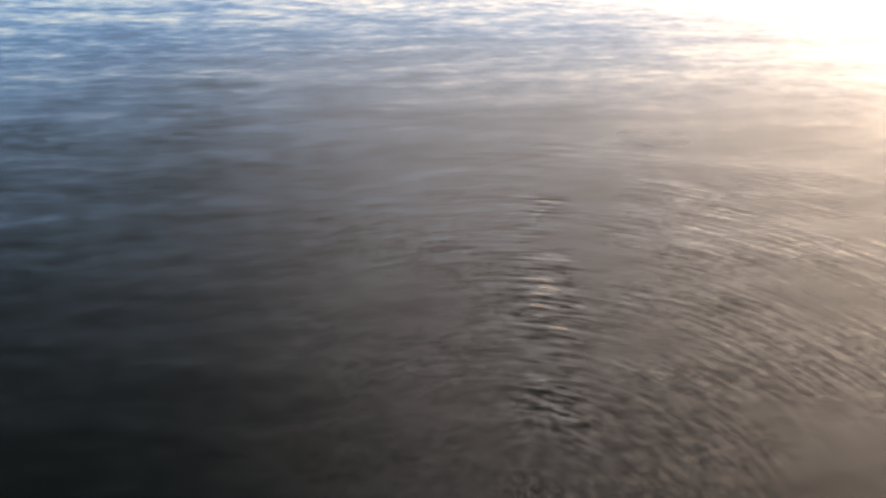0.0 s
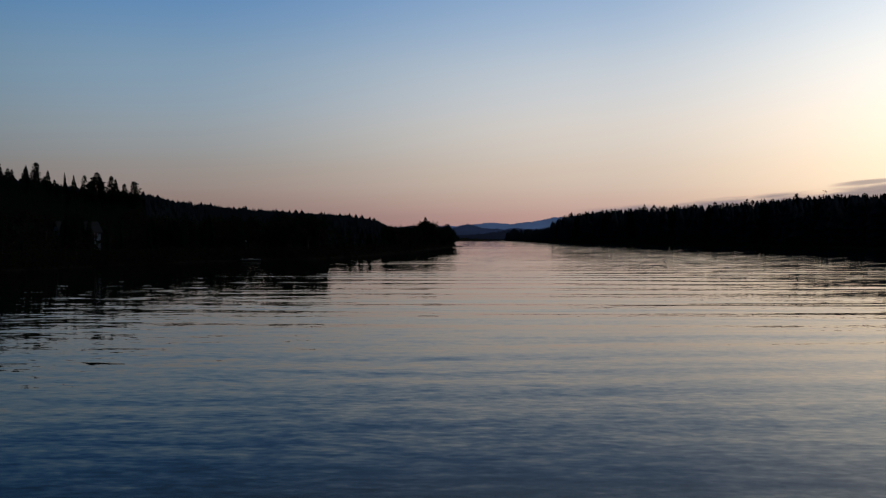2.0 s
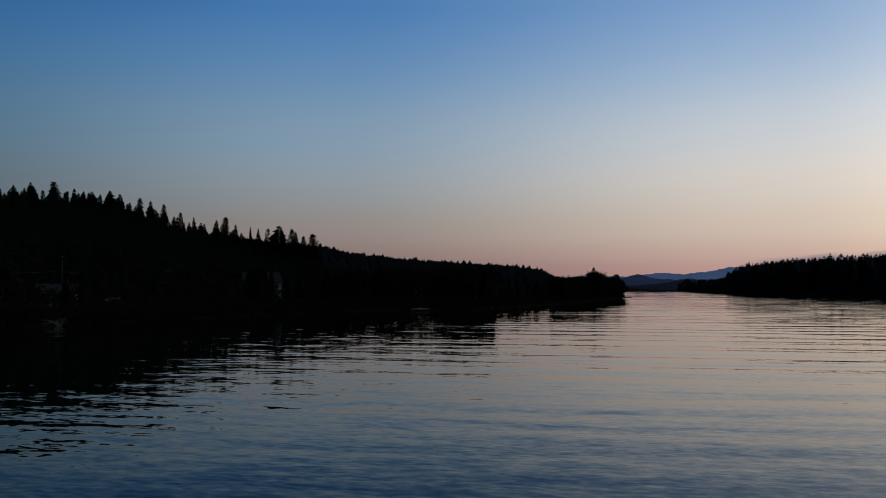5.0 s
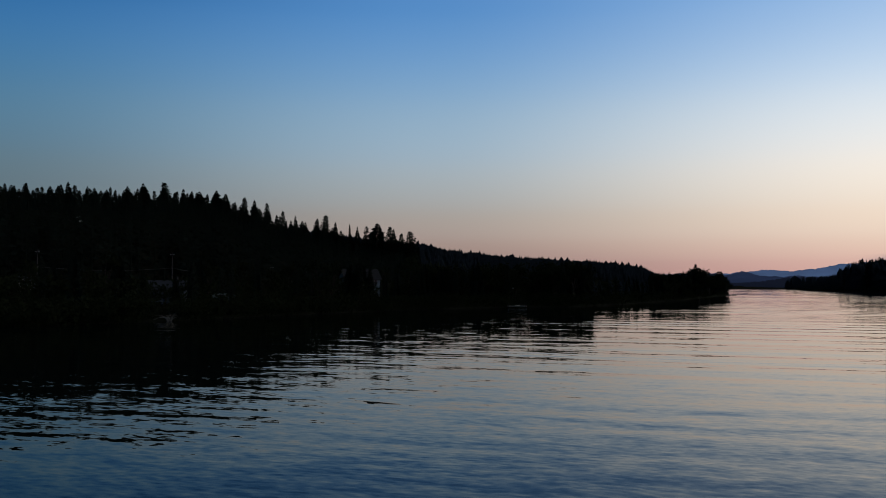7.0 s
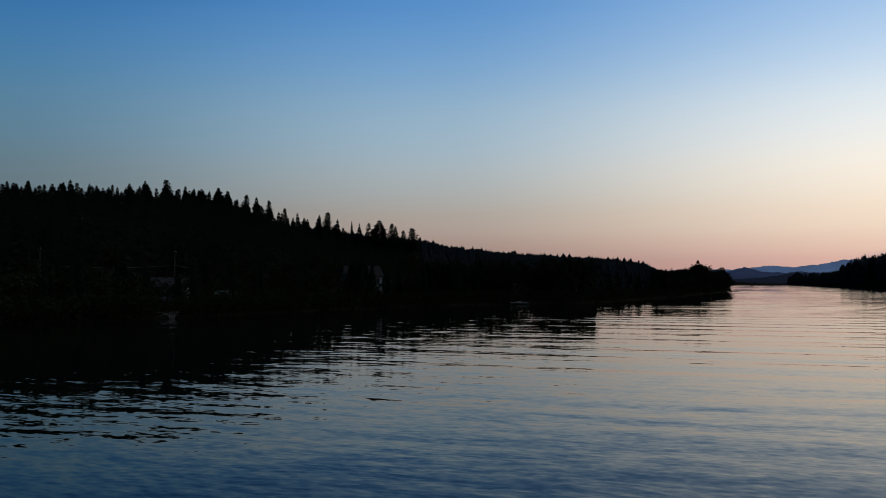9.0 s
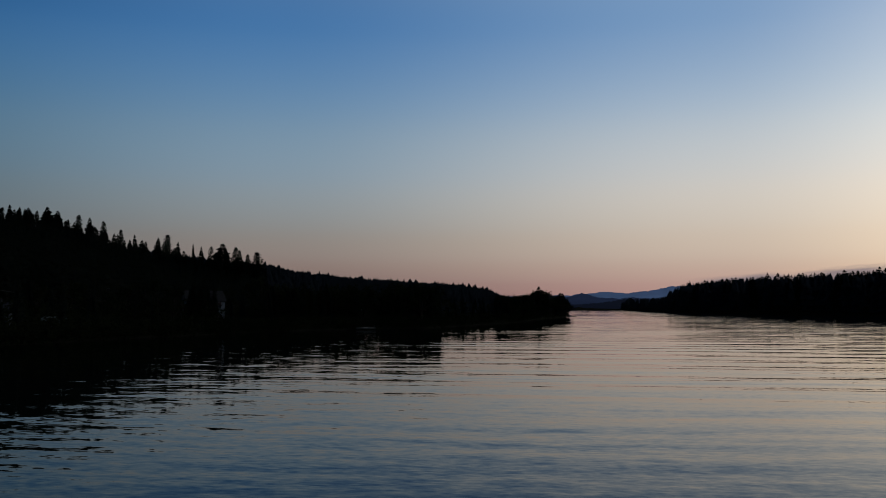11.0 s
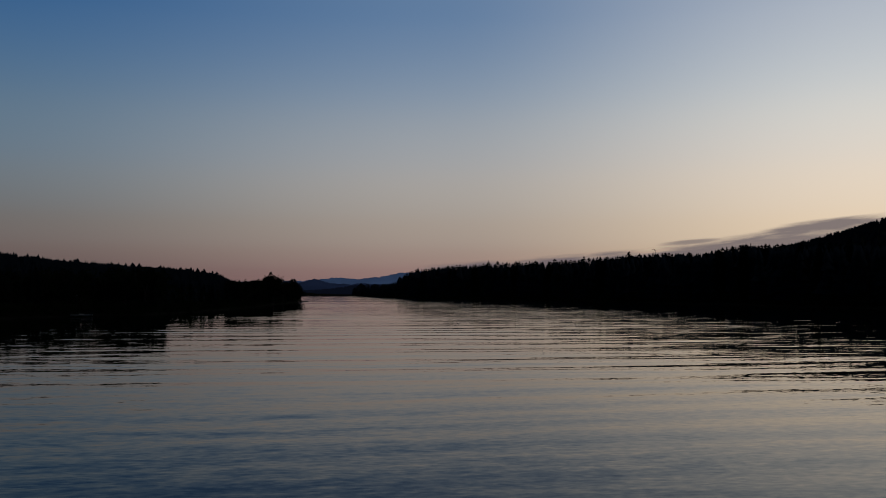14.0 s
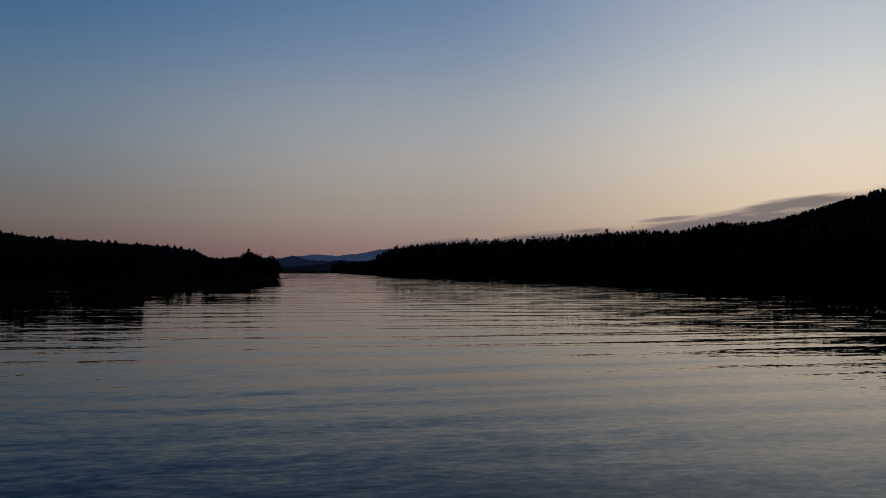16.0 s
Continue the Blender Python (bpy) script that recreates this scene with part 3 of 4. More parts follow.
# canopy of the near hill on the left: height angle of the ordinary tree tops
CANOPY = curve([(60, 5.8), (46.2, 5.75), (42.7, 5.95), (40, 5.9), (37, 6.0), (35.2, 5.8), (33.2, 5.4), (32.2, 5.2), (30.4, 4.65), (29, 4.2), (27.9, 3.95), (26.3, 3.6),
                (25.3, 3.35), (24.2, 3.1), (22.7, 2.95), (21.2, 2.7), (20.6, 2.2), (18, 1.3), (10, 1.2), (9.6, 0.6), (5, 0.5)])
CREST = [(46.0, 5.95, "fir", 1.0), (44.9, 6.05, "pine", 0.9), (43.6, 5.9, "fir", 1.1), (42.6, 6.2, "fir", 1.2), (41.5, 6.0, "fir", 0.9), (40.2, 6.0, "pine", 0.8),
         (39.2, 6.1, "fir", 1.0), (38.3, 6.3, "fir", 0.9), (37.05, 6.4, "pine", 1.35), (35.9, 6.05, "fir", 1.0), (34.9, 5.9, "fir", 1.0), (33.9, 6.0, "fir", 1.15),
         (33.3, 5.8, "fir", 1.1), (32.1, 5.6, "pine", 1.0), (31.5, 5.45, "fir", 0.9), (30.7, 5.25, "pine", 0.85), (29.7, 4.8, "pine", 0.9), (28.9, 4.5, "fir", 0.8),
         (26.95, 4.55, "pine", 1.1), (27.5, 4.35, "fir", 1.1), (26.3, 4.1, "fir", 0.9), (25.4, 4.0, "fir", 0.45), (24.9, 3.85, "fir", 0.5), (24.3, 3.85, "pine", 0.8),
         (23.57, 4.05, "fir", 1.25), (22.75, 3.85, "pine", 0.75), (22.5, 3.7, "fir", 0.7), (22.0, 3.4, "pine", 0.7), (21.44, 3.57, "pine", 1.25), (21.0, 2.9, "fir", 0.7)]
for a, e, k, w in CREST:
    plant_to(a, SHORE(a) + rng.uniform(200, 235), e, k, w * (1.5 if 20.8 < a < 25.2 else 1.3))
for i in range(120):       # the crest between the taller ones
    a = 20.9 + 28.5 * (i + rng.random()) / 120
    plant_to(a, SHORE(a) + rng.uniform(180, 240), CANOPY(a) + 0.12 - abs(rng.gauss(0, 0.3)), rng.choice(["fir", "fir", "pine"]), rng.uniform(1.1, 1.6), 9)
for i in range(46):        # lower trees by the water
    a = 20 + 29 * (i + rng.random()) / 46
    if 35.6 < a < 38.6 or 24.2 < a < 25.8:
        continue
    plant_to(a, SHORE(a) + rng.uniform(6, 40), rng.uniform(0.4, 2.2), rng.choice(["broadleaf", "broadleaf", "fir", "pine"]), rng.uniform(0.8, 1.1), 5)
for i in range(84):        # bank between the houses and the point
    a = 9.75 + 11.0 * (i + rng.random()) / 84
    if 13.4 < a < 14.6:
        continue
    plant_to(a, SHORE(a) + rng.uniform(6, 30), rng.uniform(1.1, 1.7) if a < 14 else rng.uniform(0.6, 1.6), rng.choice(["broadleaf", "broadleaf", "fir", "pine"]), rng.uniform(0.95, 1.25), 5)
for i in range(26):
    a = 4.6 + 5.0 * (i + rng.random()) / 26
    plant_to(a, SHORE(a) + rng.uniform(12, 60), rng.uniform(0.1, 0.6), rng.choice(["broadleaf", "fir", "pine"]), rng.uniform(0.9, 1.2), 4)
POINT = [(1.38, 0.45, "broadleaf", 1.0), (1.5, 0.72, "fir", 1.5), (1.62, 0.9, "pine", 1.5), (1.72, 0.92, "fir", 1.9), (1.8, 0.9, "pine", 1.5), (1.55, 0.82, "pine", 1.4), (1.95, 0.8, "pine", 1.5), (2.05, 0.76, "fir", 1.4), (2.35, 0.88, "pine", 1.2), (2.6, 1.0, "fir", 1.4),
         (2.85, 1.08, "pine", 1.2), (3.02, 1.14, "fir", 1.3), (3.13, 1.36, "pine", 1.3), (3.36, 1.08, "fir", 1.3), (3.65, 0.8, "pine", 1.3), (3.9, 0.88, "fir", 1.3), (4.2, 0.82, "fir", 1.3), (4.5, 0.7, "pine", 1.2),
         (1.33, 0.2, "broadleaf", 1.0), (1.75, 0.4, "broadleaf", 1.0), (2.2, 0.5, "broadleaf", 1.1), (2.9, 0.6, "broadleaf", 1.1), (3.5, 0.6, "broadleaf", 1.1), (4.0, 0.5, "broadleaf", 1.1)]
for a, e, k, w in POINT:
    plant_to(a, SHORE(a) + rng.uniform(8, 45), e, k, w, 3)
POINT_TOP = curve([(1.25, -0.05), (1.35, 0.5), (1.5, 0.72), (1.7, 0.88), (1.95, 0.78), (2.3, 0.84), (2.65, 1.04), (2.9, 1.1), (3.12, 1.26), (3.35, 1.06), (3.63, 0.78), (3.85, 0.86), (4.3, 0.8), (5.4, 0.82)])
for i in range(76):
    a = 1.3 + 4.2 * (i + rng.random()) / 76
    plant_to(a, SHORE(a) + rng.uniform(4, 60), POINT_TOP(a) - abs(rng.gauss(0, 0.11)), rng.choice(["fir", "pine", "broadleaf", "broadleaf"]), rng.uniform(1.1, 1.5), 3)

for a, e, k in ((24.55, 1.5, "fir"), (24.68, 1.0, "broadleaf"), (24.78, 1.6, "pine"), (24.98, 1.5, "fir"), (25.1, 0.5, "broadleaf"), (25.22, 1.7, "pine"), (25.38, 1.3, "fir"), (25.5, 1.2, "fir"), (36.9, 0.2, "broadleaf"), (36.3, 0.6, "fir"), (38.2, 0.9, "pine"), (37.75, 0.3, "broadleaf")):
    plant_to(a, SHORE(a) + rng.uniform(18, 30), e, k, 1.05, 4)      # trees that half hide the houses

for i in range(18):        # low woods where the point joins the hill
    a = 3.8 + 2.2 * (i + rng.random()) / 18
    plant_to(a, SHORE(a) + rng.uniform(15, 60), rng.uniform(0.6, 0.86), rng.choice(["fir", "pine"]), rng.uniform(1.1, 1.4), 3)

# the right bank
CANOPY_RIGHT = curve([(-1.8, 0.04), (-2.3, 0.36), (-2.65, 0.6), (-3.0, 0.5), (-3.7, 0.54), (-4.4, 0.58), (-4.95, 0.68), (-5.15, 1.05), (-5.5, 1.3), (-6.0, 1.56), (-6.4, 1.66), (-7.5, 1.74), (-8.5, 1.82), (-11, 1.96),
                      (-13.7, 2.1), (-16.6, 2.18), (-19.2, 2.44), (-22, 2.6), (-24.5, 2.6), (-25.8, 2.85), (-27, 3.08), (-28.5, 3.04), (-31, 3.06), (-36, 3.1), (-45, 3.2), (-60, 3.4)])
for a, e, k, w in [(-6.9, 1.66, "fir", 1.2), (-7.4, 1.62, "fir", 1.0), (-10.0, 1.95, "fir", 1.0), (-11.0, 2.2, "fir", 1.1), (-11.6, 2.15, "pine", 1.0), (-12.8, 2.15, "fir", 1.1), (-15.3, 2.3, "fir", 1.1),
                   (-16.0, 2.25, "fir", 0.9), (-17.2, 2.45, "fir", 1.0), (-17.8, 2.35, "fir", 0.9), (-18.6, 2.4, "fir", 0.9), (-20.05, 2.72, "pine", 0.9), (-22.9, 2.5, "fir", 0.9),
                   (-25.5, 2.8, "fir", 1.0), (-26.4, 2.95, "pine", 1.0), (-27.3, 3.05, "fir", 1.0), (-27.9, 3.0, "fir", 0.9), (-29.4, 3.05, "fir", 0.9), (-30.4, 3.15, "pine", 1.2), (-33.0, 3.3, "fir", 1.0)]:
    plant_to(a, SHORE(a) + rng.uniform(25, 60), e - 0.06, k, w * 1.35)
plant_to(-21.69, SHORE(-21.69) + 40, 2.84, "snag", 0.9)
for i in range(130):
    a = -5.1 - 37 * ((i + rng.random()) / 130) ** 0.9
    plant_to(a, SHORE(a) + rng.uniform(18, 75), CANOPY_RIGHT(a) + 0.03 - abs(rng.gauss(0, 0.09)), rng.choice(["fir", "fir", "fir", "fir", "pine"]), rng.uniform(1.1, 1.6), 8)


# woods too dense and too far to count
def simple_conifer(seed, sprays):
    """A conifer one metre high, of many small sprays set round a thin stem."""
    rnd = random.Random(seed)
    v, f = [(0.012, 0, 0), (-0.006, 0.011, 0), (-0.006, -0.011, 0), (0, 0, 0.9)], [(0, 1, 3), (1, 2, 3), (2, 0, 3)]
    blunt = rnd.uniform(0.6, 1.0)
    for k in range(sprays):
        u = 0.05 + 0.94 * ((k + rnd.random()) / sprays) ** 0.7
        r = 0.2 * (1 - u) ** blunt * rnd.uniform(0.35, 1.1) + 0.006
        t = rnd.uniform(0, 6.283)
        out = np.array((math.cos(t), math.sin(t), rnd.uniform(-0.5, 0.25)))
        side = np.array((-math.sin(t), math.cos(t), rnd.uniform(-0.7, 0.7)))
        size = (0.022 + 0.085 * (1 - u)) * (60 / sprays) ** 0.4 * 0.78
        at = np.array((r * math.cos(t), r * math.sin(t), u))
        n0 = len(v)
        v += [tuple(at - out * size * 0.8), tuple(at + side * size * 0.55), tuple(at + out * size * 0.8), tuple(at - side * size * 0.55 + np.array((0, 0, 0.3 * size)))]
        f += [(n0, n0 + 1, n0 + 2), (n0, n0 + 2, n0 + 3)]
    v += [(0.022, 0, 0.86), (-0.022, 0, 0.86), (0, 0, 1.0), (0, 0.022, 0.86), (0, -0.022, 0.86)]
    n0 = len(v) - 5
    f += [(n0, n0 + 1, n0 + 2), (n0 + 3, n0 + 4, n0 + 2)]
    return np.array(v), np.array(f)


def layered_conifer(seed):
    """A far conifer one metre high: ragged skirts of branches one above another."""
    rnd = random.Random(seed)
    v, f = [(0.014, 0, 0), (-0.007, 0.012, 0), (-0.007, -0.012, 0), (0, 0, 0.9)], [(0, 1, 3), (1, 2, 3), (2, 0, 3)]
    layers, blunt, fat = rnd.randint(5, 8), rnd.uniform(0.35, 0.75), rnd.uniform(0.14, 0.21)
    for k in range(layers):
        z, r = 0.06 + 0.84 * k / layers, fat * (1 - k / layers) ** blunt + 0.01
        n0, m = len(v), 7
        v.append((rnd.uniform(-0.01, 0.01), rnd.uniform(-0.01, 0.01), min(1.0, z + 1.45 / layers)))
        for i in range(m):
            t = 6.283 * i / m + rnd.uniform(-0.35, 0.35)
            q = r * rnd.uniform(0.45, 1.3)
            v.append((q * math.cos(t), q * math.sin(t), z + rnd.uniform(-0.04, 0.03)))
        f += [(n0, n0 + 1 + i, n0 + 1 + (i + 1) % m) for i in range(m)]
    return np.array(v), np.array(f)


TEMPLATES = {150: [simple_conifer(s, 110) for s in range(6)], 70: [layered_conifer(s) for s in range(9)], 32: [layered_conifer(s + 20) for s in range(9)]}


def woods(name, spots, label, detail, mat):
    """spots: (heading, distance, height, width)"""
    vs, fs, n = [], [], 0
    for a, d, tall, wide in spots:
        v, f = rng.choice(TEMPLATES[detail])
        t = rng.uniform(0, 6.283)
        c, s = math.cos(t), math.sin(t)
        at = spot(a, d, 0.2)
        vs.append(np.stack([(v[:, 0] * c - v[:, 1] * s) * tall * wide + at.x, (v[:, 0] * s + v[:, 1] * c) * tall * wide + at.y, v[:, 2] * tall + at.z], 1))
        fs.append(f + n)
        n += len(v)
    v, f = np.concatenate(vs), np.concatenate(fs)
    me = bpy.data.meshes.new(name)
    me.vertices.add(len(v)), me.loops.add(len(f) * 3), me.polygons.add(len(f))
    me.vertices.foreach_set("co", v.ravel())
    me.loops.foreach_set("vertex_index", f.ravel().astype(np.int32))
    me.polygons.foreach_set("loop_start", np.arange(0, len(f) * 3, 3, dtype=np.int32))
    me.update(calc_edges=True)
    me.materials.append(mat)
    tagged(new(name, me), label, "woods", kind="stuff")


def under(a, d, el, lo, hi):
    """Height of a tree that stays under a height angle."""
    return min(hi, max(lo, EYE + d * math.tan(radians(el)) - ground_height(a, d)))


spots = []
for i in range(1300):
    a = rng.uniform(16.5, 60)
    d = SHORE(a) + rng.uniform(58, 260)
    spots.append((a, d, under(a, d, CANOPY(a) - rng.uniform(0.3, 0.95) - (0.2 if a < 28 else 0.0), 5, 19), rng.uniform(0.8, 1.2)))
woods("near_woods", spots, "dense dark conifer woods on the hillside above the lake", 150, FIR)
spots = []
for i in range(3900):
    a = 5.0 + 24 * rng.random()
    d = rng.uniform(600, 860)
    spots.append((a, d, min(8.4, 5.4 + rng.expovariate(1.3)) * min(1.0, (a - 3.2) / 3.1), rng.uniform(1.4, 2.3)))
for i in range(260):
    a = rng.uniform(1.9, 12)
    d = SHORE(a) + rng.uniform(20, 75)
    spots.append((a, d, under(a, d, rng.uniform(-0.1, 0.45), 3, 9), rng.uniform(1.1, 1.6)))
woods("hill_woods", spots, "dark conifer woods on a farther low hill", 70, HAZED_FIR)
spots = []
for i in range(1900):
    a = -5.0 - 45 * rng.random()
    d = SHORE(a) + rng.uniform(14, 150)
    spots.append((a, d, under(a, d, CANOPY_RIGHT(a) - rng.uniform(0.02, 0.36), 4, 26), rng.uniform(0.9, 1.35)))
for i in range(200):
    a = rng.uniform(-5.2, -2.1)
    d = SHORE(a) + rng.uniform(10, 120)
    spots.append((a, d, under(a, d, CANOPY_RIGHT(a) + 0.08 - abs(rng.gauss(0, 0.2)), 2.5, 20), rng.uniform(0.9, 1.4)))
woods("bank_woods", spots, "dense dark conifer woods along the far bank", 70, HAZED_FIR)
spots = []
for i in range(3900):
    a = -24 - 28 * rng.random()
    d = rng.uniform(560, 1010)
    spots.append((a, d, rng.uniform(4.5, 7.0), rng.uniform(1.5, 2.2)))
woods("distant_woods", spots, "dark wooded hill rising behind the opposite bank", 32, HAZED_FIR)


def thicket(name, spots, label, mat):
    """Low bushes: spots of (heading, distance, height, width)."""
    cv, cf = [], []
    for a, d, tall, wide in spots:
        at = spot(a, d, 0.1)
        for _ in range(64):
            q = at + Vector((rng.gauss(0, 0.45) * wide, rng.gauss(0, 0.45) * wide, tall * rng.random() ** 0.8))
            e = Vector((rng.uniform(-1, 1), rng.uniform(-1, 1), rng.uniform(-0.3, 1))).normalized() * rng.uniform(0.14, 0.3) * (0.6 + 0.12 * tall)
            f = e.cross(Vector((rng.uniform(-1, 1), rng.uniform(-1, 1), rng.uniform(-1, 1)))).normalized() * e.length * 0.7
            n0 = len(cv)
            cv += [q - e, q + f, q + e, q - f]
            cf.append((n0, n0 + 1, n0 + 2, n0 + 3))
    tagged(new(name, mesh_of(name, cv, cf, mat)), label, "bushes", kind="stuff")


def cleared(a):
    """Openings in the thicket: lawns before the houses and the dock."""
    return 36.5 < a < 37.7 or 24.75 < a < 25.15 or 13.75 < a < 14.45


spots = []
for i in range(1250):
    a = rng.uniform(1.25, 50)
    near = rng.random() < 0.6
    if not (cleared(a) and (near or a > 20)):
        spots.append((a, SHORE(a) + (rng.uniform(-1.2, 5) if near else rng.uniform(8, 48)), rng.uniform(1.5, 3.0) if near else rng.uniform(2.5, 5.5), rng.uniform(1.5, 3.2)))
thicket("shore_bushes", spots, "dark bushes crowding the near lake bank", LEAVES)
spots = []
for i in range(600):
    a = -2.2 - 42 * rng.random()
    spots.append((a, SHORE(a) + rng.uniform(0.5, 24), rng.uniform(2, 5.0), rng.uniform(2, 4.5)))
thicket("bank_bushes", spots, "dark bushes along the opposite bank", LEAVES)


# ---- houses and other things on the left bank ----
def gable_house(name, az, d, turn, wide, deep, eaves, pitch, siding, roof_mat, label, chimney=False):
    """A house whose long side looks out on the lake."""
    at = spot(az, d, 0.3)
    ob = thing(name, Matrix.Translation(at) @ pose(0, 0, 0, 0, 0, az + turn), label, "house")
    w, q, rise = wide / 2, deep / 2, deep / 2 * math.tan(radians(pitch))
    bm = bmesh.new()
    ring = [bm.verts.new(v) for v in ((-w, -q, 0), (-w, q, 0), (-w, q, eaves), (-w, 0, eaves + rise), (-w, -q, eaves))]
    far = [bm.verts.new((w, v.co.y, v.co.z)) for v in ring]
    bm.faces.new(ring), bm.faces.new(far[::-1])
    for i in range(5):
        j = (i + 1) % 5
        bm.faces.new((ring[j], ring[i], far[i], far[j]))
    bmesh.ops.recalc_face_normals(bm, faces=bm.faces)
    part("wall", bm, siding, ob)
    for side in (-1, 1):
        bm = bmesh.new()
        slope = math.hypot(q, rise) + 0.5
        m = Matrix.Translation((0, 0, eaves + rise + 0.07)) @ pose(0, 0, 0, -side * pitch * 1.0, 0, 0)
        bmesh.ops.create_cube(bm, size=1.0, matrix=m @ Matrix.Translation((0, side * slope / 2, 0)) @ Matrix.Diagonal((wide + 0.8, slope, 0.12, 1)))
        part("roof", bm, roof_mat, ob)
    count = max(2, int(wide / 2.4))
    for i in range(count):
        x = -w + wide * (i + 0.5) / count
        for z0 in ([1.2] if eaves < 4 else [1.1, 3.7]):
            if i == count // 2 and z0 < 2:
                door = part("door", boxed(((x - 0.48, -q - 0.05, 0.35), (x + 0.48, -q - 0.004, 2.4)), bevel=0.01), SIDING_WHITE, ob, "pale panelled door")
                part("handle", boxed(((x + 0.34, -q - 0.11, 1.3), (x + 0.4, -q - 0.05, 1.42))), STEEL, door)
                continue
            win = part("window", boxed(((x - 0.55, -q - 0.02, z0), (x + 0.55, -q - 0.003, z0 + 1.25))), GLASS, ob, "dark window pane mirroring the sky")
            part("frame", boxed(((x - 0.65, -q - 0.06, z0 - 0.1), (x - 0.55, -q - 0.004, z0 + 1.35)), ((x + 0.55, -q - 0.06, z0 - 0.1), (x + 0.65, -q - 0.004, z0 + 1.35)),
                               ((x - 0.55, -q - 0.06, z0 + 1.25), (x + 0.55, -q - 0.004, z0 + 1.35)), ((x - 0.55, -q - 0.06, z0 - 0.1), (x + 0.55, -q - 0.004, z0)),
                               ((x - 0.02, -q - 0.05, z0), (x + 0.02, -q - 0.021, z0 + 1.25))), TRIM, win)
    if chimney:
        part("chimney", boxed(((w * 0.4, 0.4, eaves), (w * 0.4 + 0.7, 1.1, eaves + rise + 0.8)), bevel=0.02), SHINGLE, ob)
    return ob


gable_house("lake_house", 36.95, 166, -12, 7.6, 7.0, 2.8, 24, SIDING_BLUE, METAL_ROOF, "low blue-grey house with a dark roof above the lawn", True)
gable_house("white_house", 24.75, 201, 14, 8.0, 7.0, 5.2, 32, SIDING_WHITE, SHINGLE, "white two-storey house half hidden among trees")
gable_house("garden_shed", 44.6, 181, 6, 4.0, 3.2, 2.3, 26, WOOD, METAL_ROOF, "small weathered shed with a dark roof in the woods")
gable_house("garden_hut", 33.35, 152, 4, 3.0, 2.6, 2.1, 22, WOOD, TEAL_ROOF, "small wooden garden hut with a teal roof above the lawn")


def utility_pole(az, d, top):
    at = spot(az, d, 0.4)
    tall = top - at.z
    ob = thing("utility_pole", Matrix.Translation(at) @ pose(0, 0, 0, 0, 0, az + 20), "tall wooden utility pole with a crossarm beside the houses", "pole", "utility poles")
    part("pole", rods(((0, 0, 0), (0, 0, tall), 0.15, 0.1), sides=10), POLE_WOOD, ob)
    arm = part("crossarm", boxed(((-0.06, -1.1, tall - 0.65), (0.06, 1.1, tall - 0.53)), bevel=0.01), POLE_WOOD, ob)
    for y in (-1.0, -0.35, 0.35, 1.0):
        part("insulator", rods(((0, y, tall - 0.53), (0, y, tall - 0.36), 0.05, 0.03)), TRIM, arm)
    return at.xy, top


line = [utility_pole(a, d, z) for a, d, z in ((44.2, 174, 11.4), (36.5, 186, 11.6), (30.35, 214, 9.6), (28.2, 224, 9.6), (19.0, 236, 8.8))]
for (p, zp), (q, zq) in zip(line, line[1:]):
    bm = bmesh.new()
    pts = []
    for i in range(13):
        u = i / 12
        xy = p.lerp(q, u)
        pts.append(Vector((xy.x, xy.y, (zp - 3.2) * (1 - u) + (zq - 3.2) * u - 4 * u * (1 - u) * 0.6)))
    for a, b in zip(pts, pts[1:]):
        rod(bm, a, b, 0.035, 0.035, 5)
    tagged(part("power_line", bm, CABLE, None), "thin dark overhead cable slung between poles", "cable", "overhead cables")


def build_dock():
    at = heading(14.42) * 194
    ob = thing("dock", Matrix.Translation(at) @ pose(0, 0, 0, 0, 0, 14.4), "small weathered grey plank dock at the water's edge", "dock")
    for i in range(14):
        x = -2.1 + 0.3 * i
        part("plank", boxed(((x, -1.1, 0.42), (x + 0.28, 1.1, 0.47))), WOOD, ob)
    for y in (-0.9, 0.9):
        part("beam", boxed(((-2.15, y - 0.06, 0.28), (2.15, y + 0.06, 0.418))), WOOD, ob)
    for x in (-1.9, 1.9):
        for y in (-0.95, 0.95):
            part("post", rods(((x, y, -1.5), (x, y, 0.95), 0.09, 0.085)), POLE_WOOD, ob)
    part("gangway", boxed(((-0.5, 1.1, 0.44), (0.5, 7.0, 0.5))), WOOD, ob)


build_dock()
at = spot(14.7, 204, 0.2)
post = thing("lamp_post", Matrix.Translation(at), "thin unlit post on the grassy bank by the dock", "post")
part("pole", rods(((0, 0, 0), (0, 0, 3.6), 0.06, 0.045)), POLE_WOOD, post)
part("cap", rods(((0, 0, 3.6), (0, 0, 3.85), 0.14, 0.05)), STEEL, post)


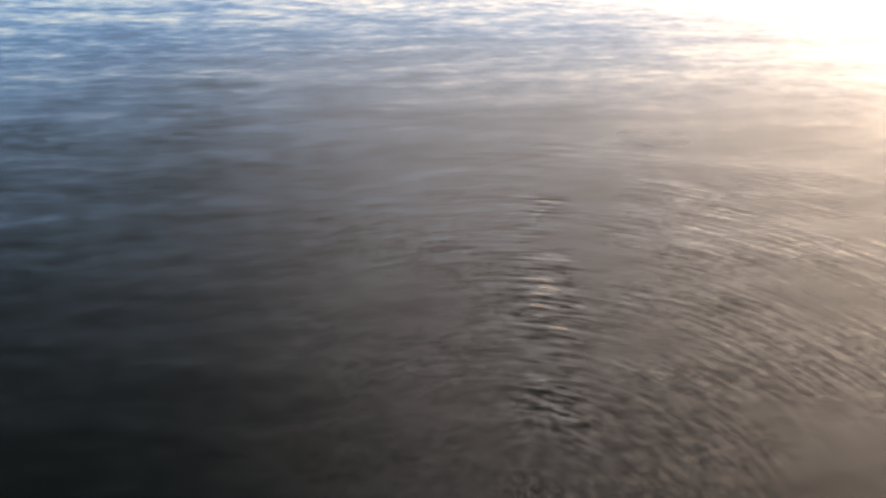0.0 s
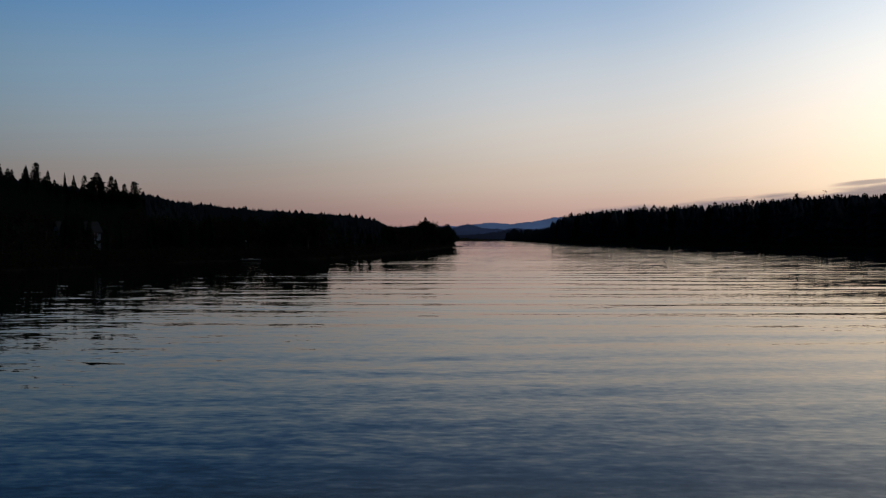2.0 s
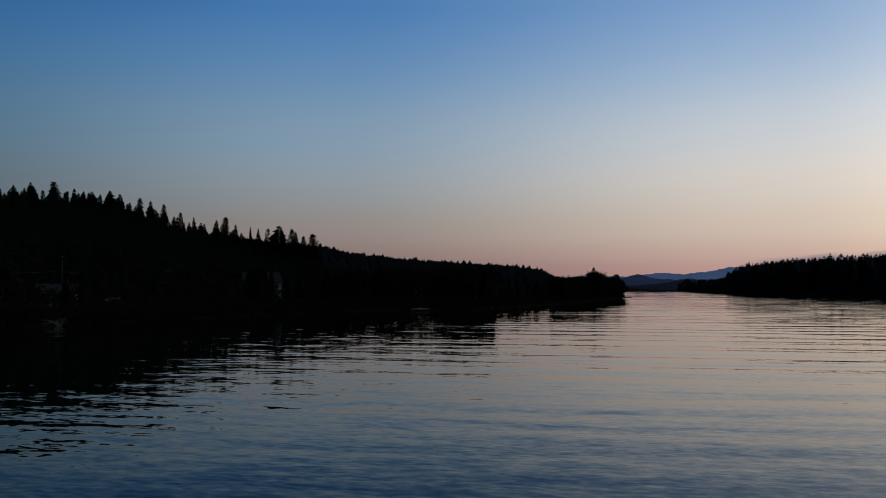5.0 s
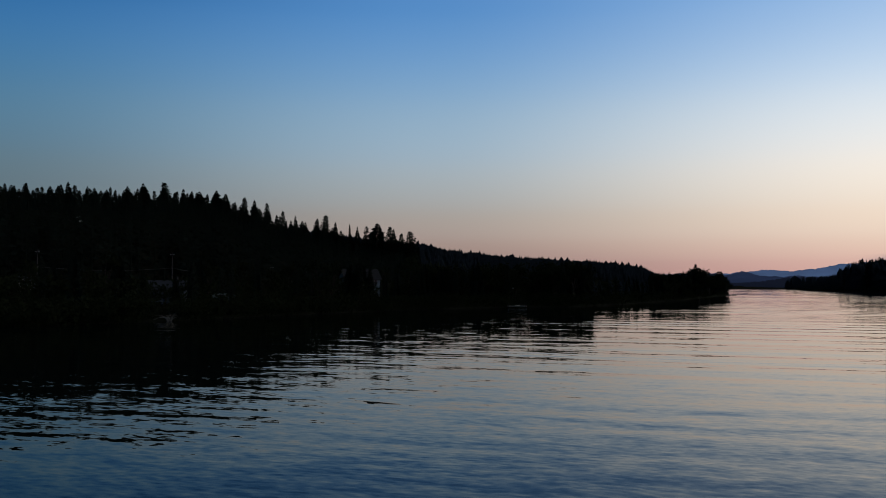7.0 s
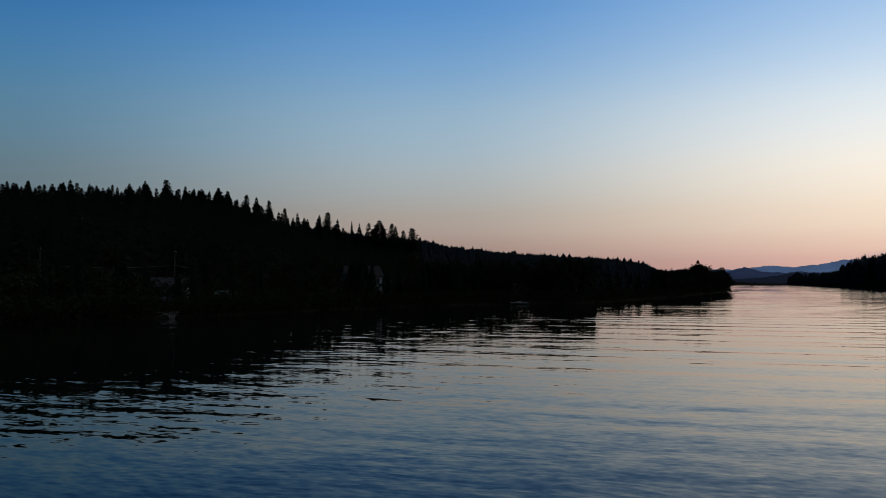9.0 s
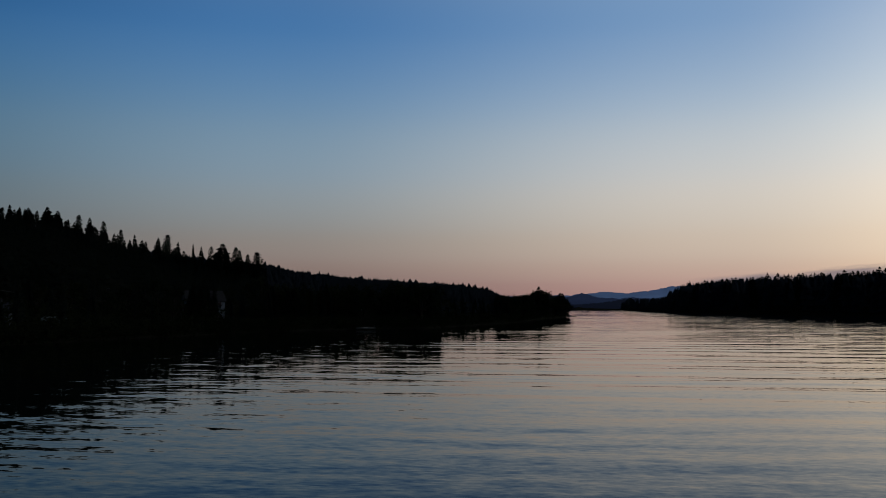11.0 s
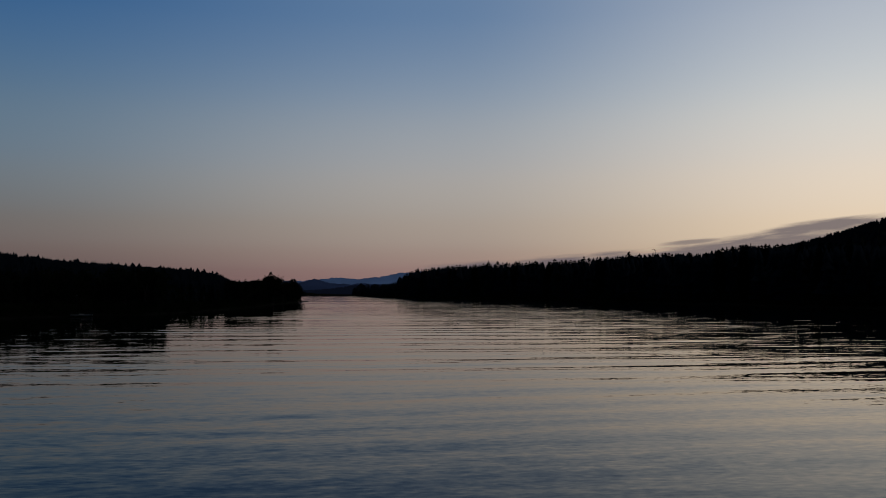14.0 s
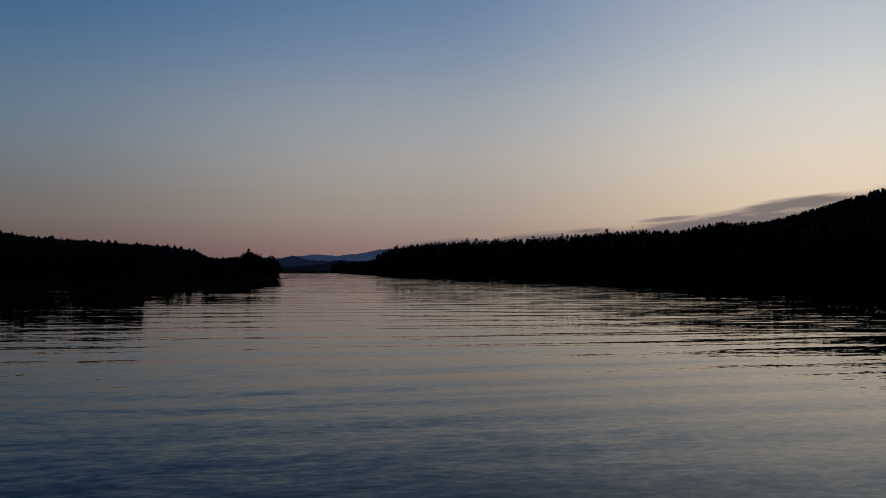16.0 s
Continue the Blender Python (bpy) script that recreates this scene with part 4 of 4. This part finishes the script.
def build_boat(name, at, spin, length, hull, label, motor):
    """An open boat: hull of ribs, thwarts, gunwale and perhaps an outboard."""
    ob = thing(name, Matrix.Translation(at) @ pose(0, 0, 0, 0, 0, spin), label, "boat")
    bm = bmesh.new()
    rows = []
    for i in range(9):
        u = i / 8
        half = 0.17 * length * math.sqrt(max(0.02, 1 - max(0, (u - 0.45) / 0.55) ** 2.2)) * (0.85 + 0.15 * min(1, u * 3))
        sheer = 0.5 + 0.22 * u * u
        pts = [(-half, sheer), (-half * 0.88, 0.18), (-half * 0.5, 0.0), (half * 0.5, 0.0), (half * 0.88, 0.18), (half, sheer), (half - 0.05, sheer), (half * 0.46, 0.06), (-half * 0.46, 0.06), (-half + 0.05, sheer)]
        rows.append([bm.verts.new(((u - 0.5) * length, y, z)) for y, z in pts])
    for r, t in zip(rows, rows[1:]):
        for k in range(10):
            bm.faces.new((r[k], r[(k + 1) % 10], t[(k + 1) % 10], t[k]))
    bm.faces.new(rows[0][::-1]), bm.faces.new(rows[-1])
    part("hull", bm, hull, ob)
    for u in (-0.22, 0.08):
        part("seat", boxed(((u * length, -0.14 * length, 0.3), (u * length + 0.25, 0.14 * length, 0.34))), WOOD, ob)
    if motor:
        part("motor", boxed(((-length / 2 - 0.3, -0.15, 0.3), (-length / 2 - 0.02, 0.15, 0.95)), bevel=0.05), HULL_DARK, ob)


build_boat("rowing_boat", spot(25.4, 192, 0.05), 80, 3.8, HULL_WHITE, "white rowing boat drawn up on the lawn", False)
build_boat("motor_boat", heading(-0.02) * 960 + Vector((0, 0, -0.12)), 20, 4.6, HULL_DARK, "small dark open motor boat far out on the lake", True)


def stone(az, d, size, z, seed):
    rnd = random.Random(seed)
    bm = bmesh.new()
    bmesh.ops.create_icosphere(bm, subdivisions=2, radius=1.0)
    for v in bm.verts:
        v.co *= 1 + 0.35 * noise.noise(v.co * 1.3 + Vector((seed, 0, 0)))
        v.co = Vector((v.co.x * size, v.co.y * size * rnd.uniform(0.55, 0.6), v.co.z * size * 0.36))
    ob = part("shore_rock", bm, STONE, None)
    ob.matrix_basis = Matrix.Translation(heading(az) * d + Vector((0, 0, z))) @ pose(0, 0, 0, 0, 0, seed * 40)
    tagged(ob, "low dark wet rock breaking the water off the point", "rock", "rocks off the point")


for i, (a, d, r) in enumerate([(0.96, 478, 1.1), (0.86, 474, 1.4), (0.75, 470, 0.8), (1.18, 470, 1.3), (1.2, 452, 1.0)]):
    stone(a, d, r, 0.05, i + 1)


def build_driftwood():
    """A bleached dead bush: arching bare branches with twigs."""
    rnd = random.Random(8)
    at = spot(36.6, 125.5)
    at.z = 0.05
    ob = thing("driftwood", Matrix.Translation(at) @ pose(0, 0, 0, 0, 0, 36), "bleached dead bush with arching bare branches at the waterline", "driftwood")
    for b in range(13):
        t = rnd.uniform(0, 6.283)
        bm = bmesh.new()
        p, way, thick = Vector((rnd.uniform(-0.25, 0.25), rnd.uniform(-0.25, 0.25), -0.25)), Vector((math.cos(t) * 0.55, math.sin(t) * 0.4, 1.0)), rnd.uniform(0.03, 0.05)
        steps = rnd.randint(5, 8)
        for i in range(steps):
            q = p + way.normalized() * rnd.uniform(0.28, 0.42)
            ra, rb = thick * (1 - 0.8 * i / steps), thick * (1 - 0.8 * (i + 1) / steps)
            rod(bm, p, q, ra, rb, 5)
            if i > 1:
                rod(bm, q, q + Vector((rnd.uniform(-0.4, 0.4), rnd.uniform(-0.4, 0.4), rnd.uniform(-0.1, 0.4))), rb * 0.7, 0.006, 4)
            p, way = q, way + Vector((0.2 * math.cos(t), 0.2 * math.sin(t), -0.2 + rnd.uniform(-0.2, 0.1)))
        part("branch", bm, WOOD, ob)


build_driftwood()
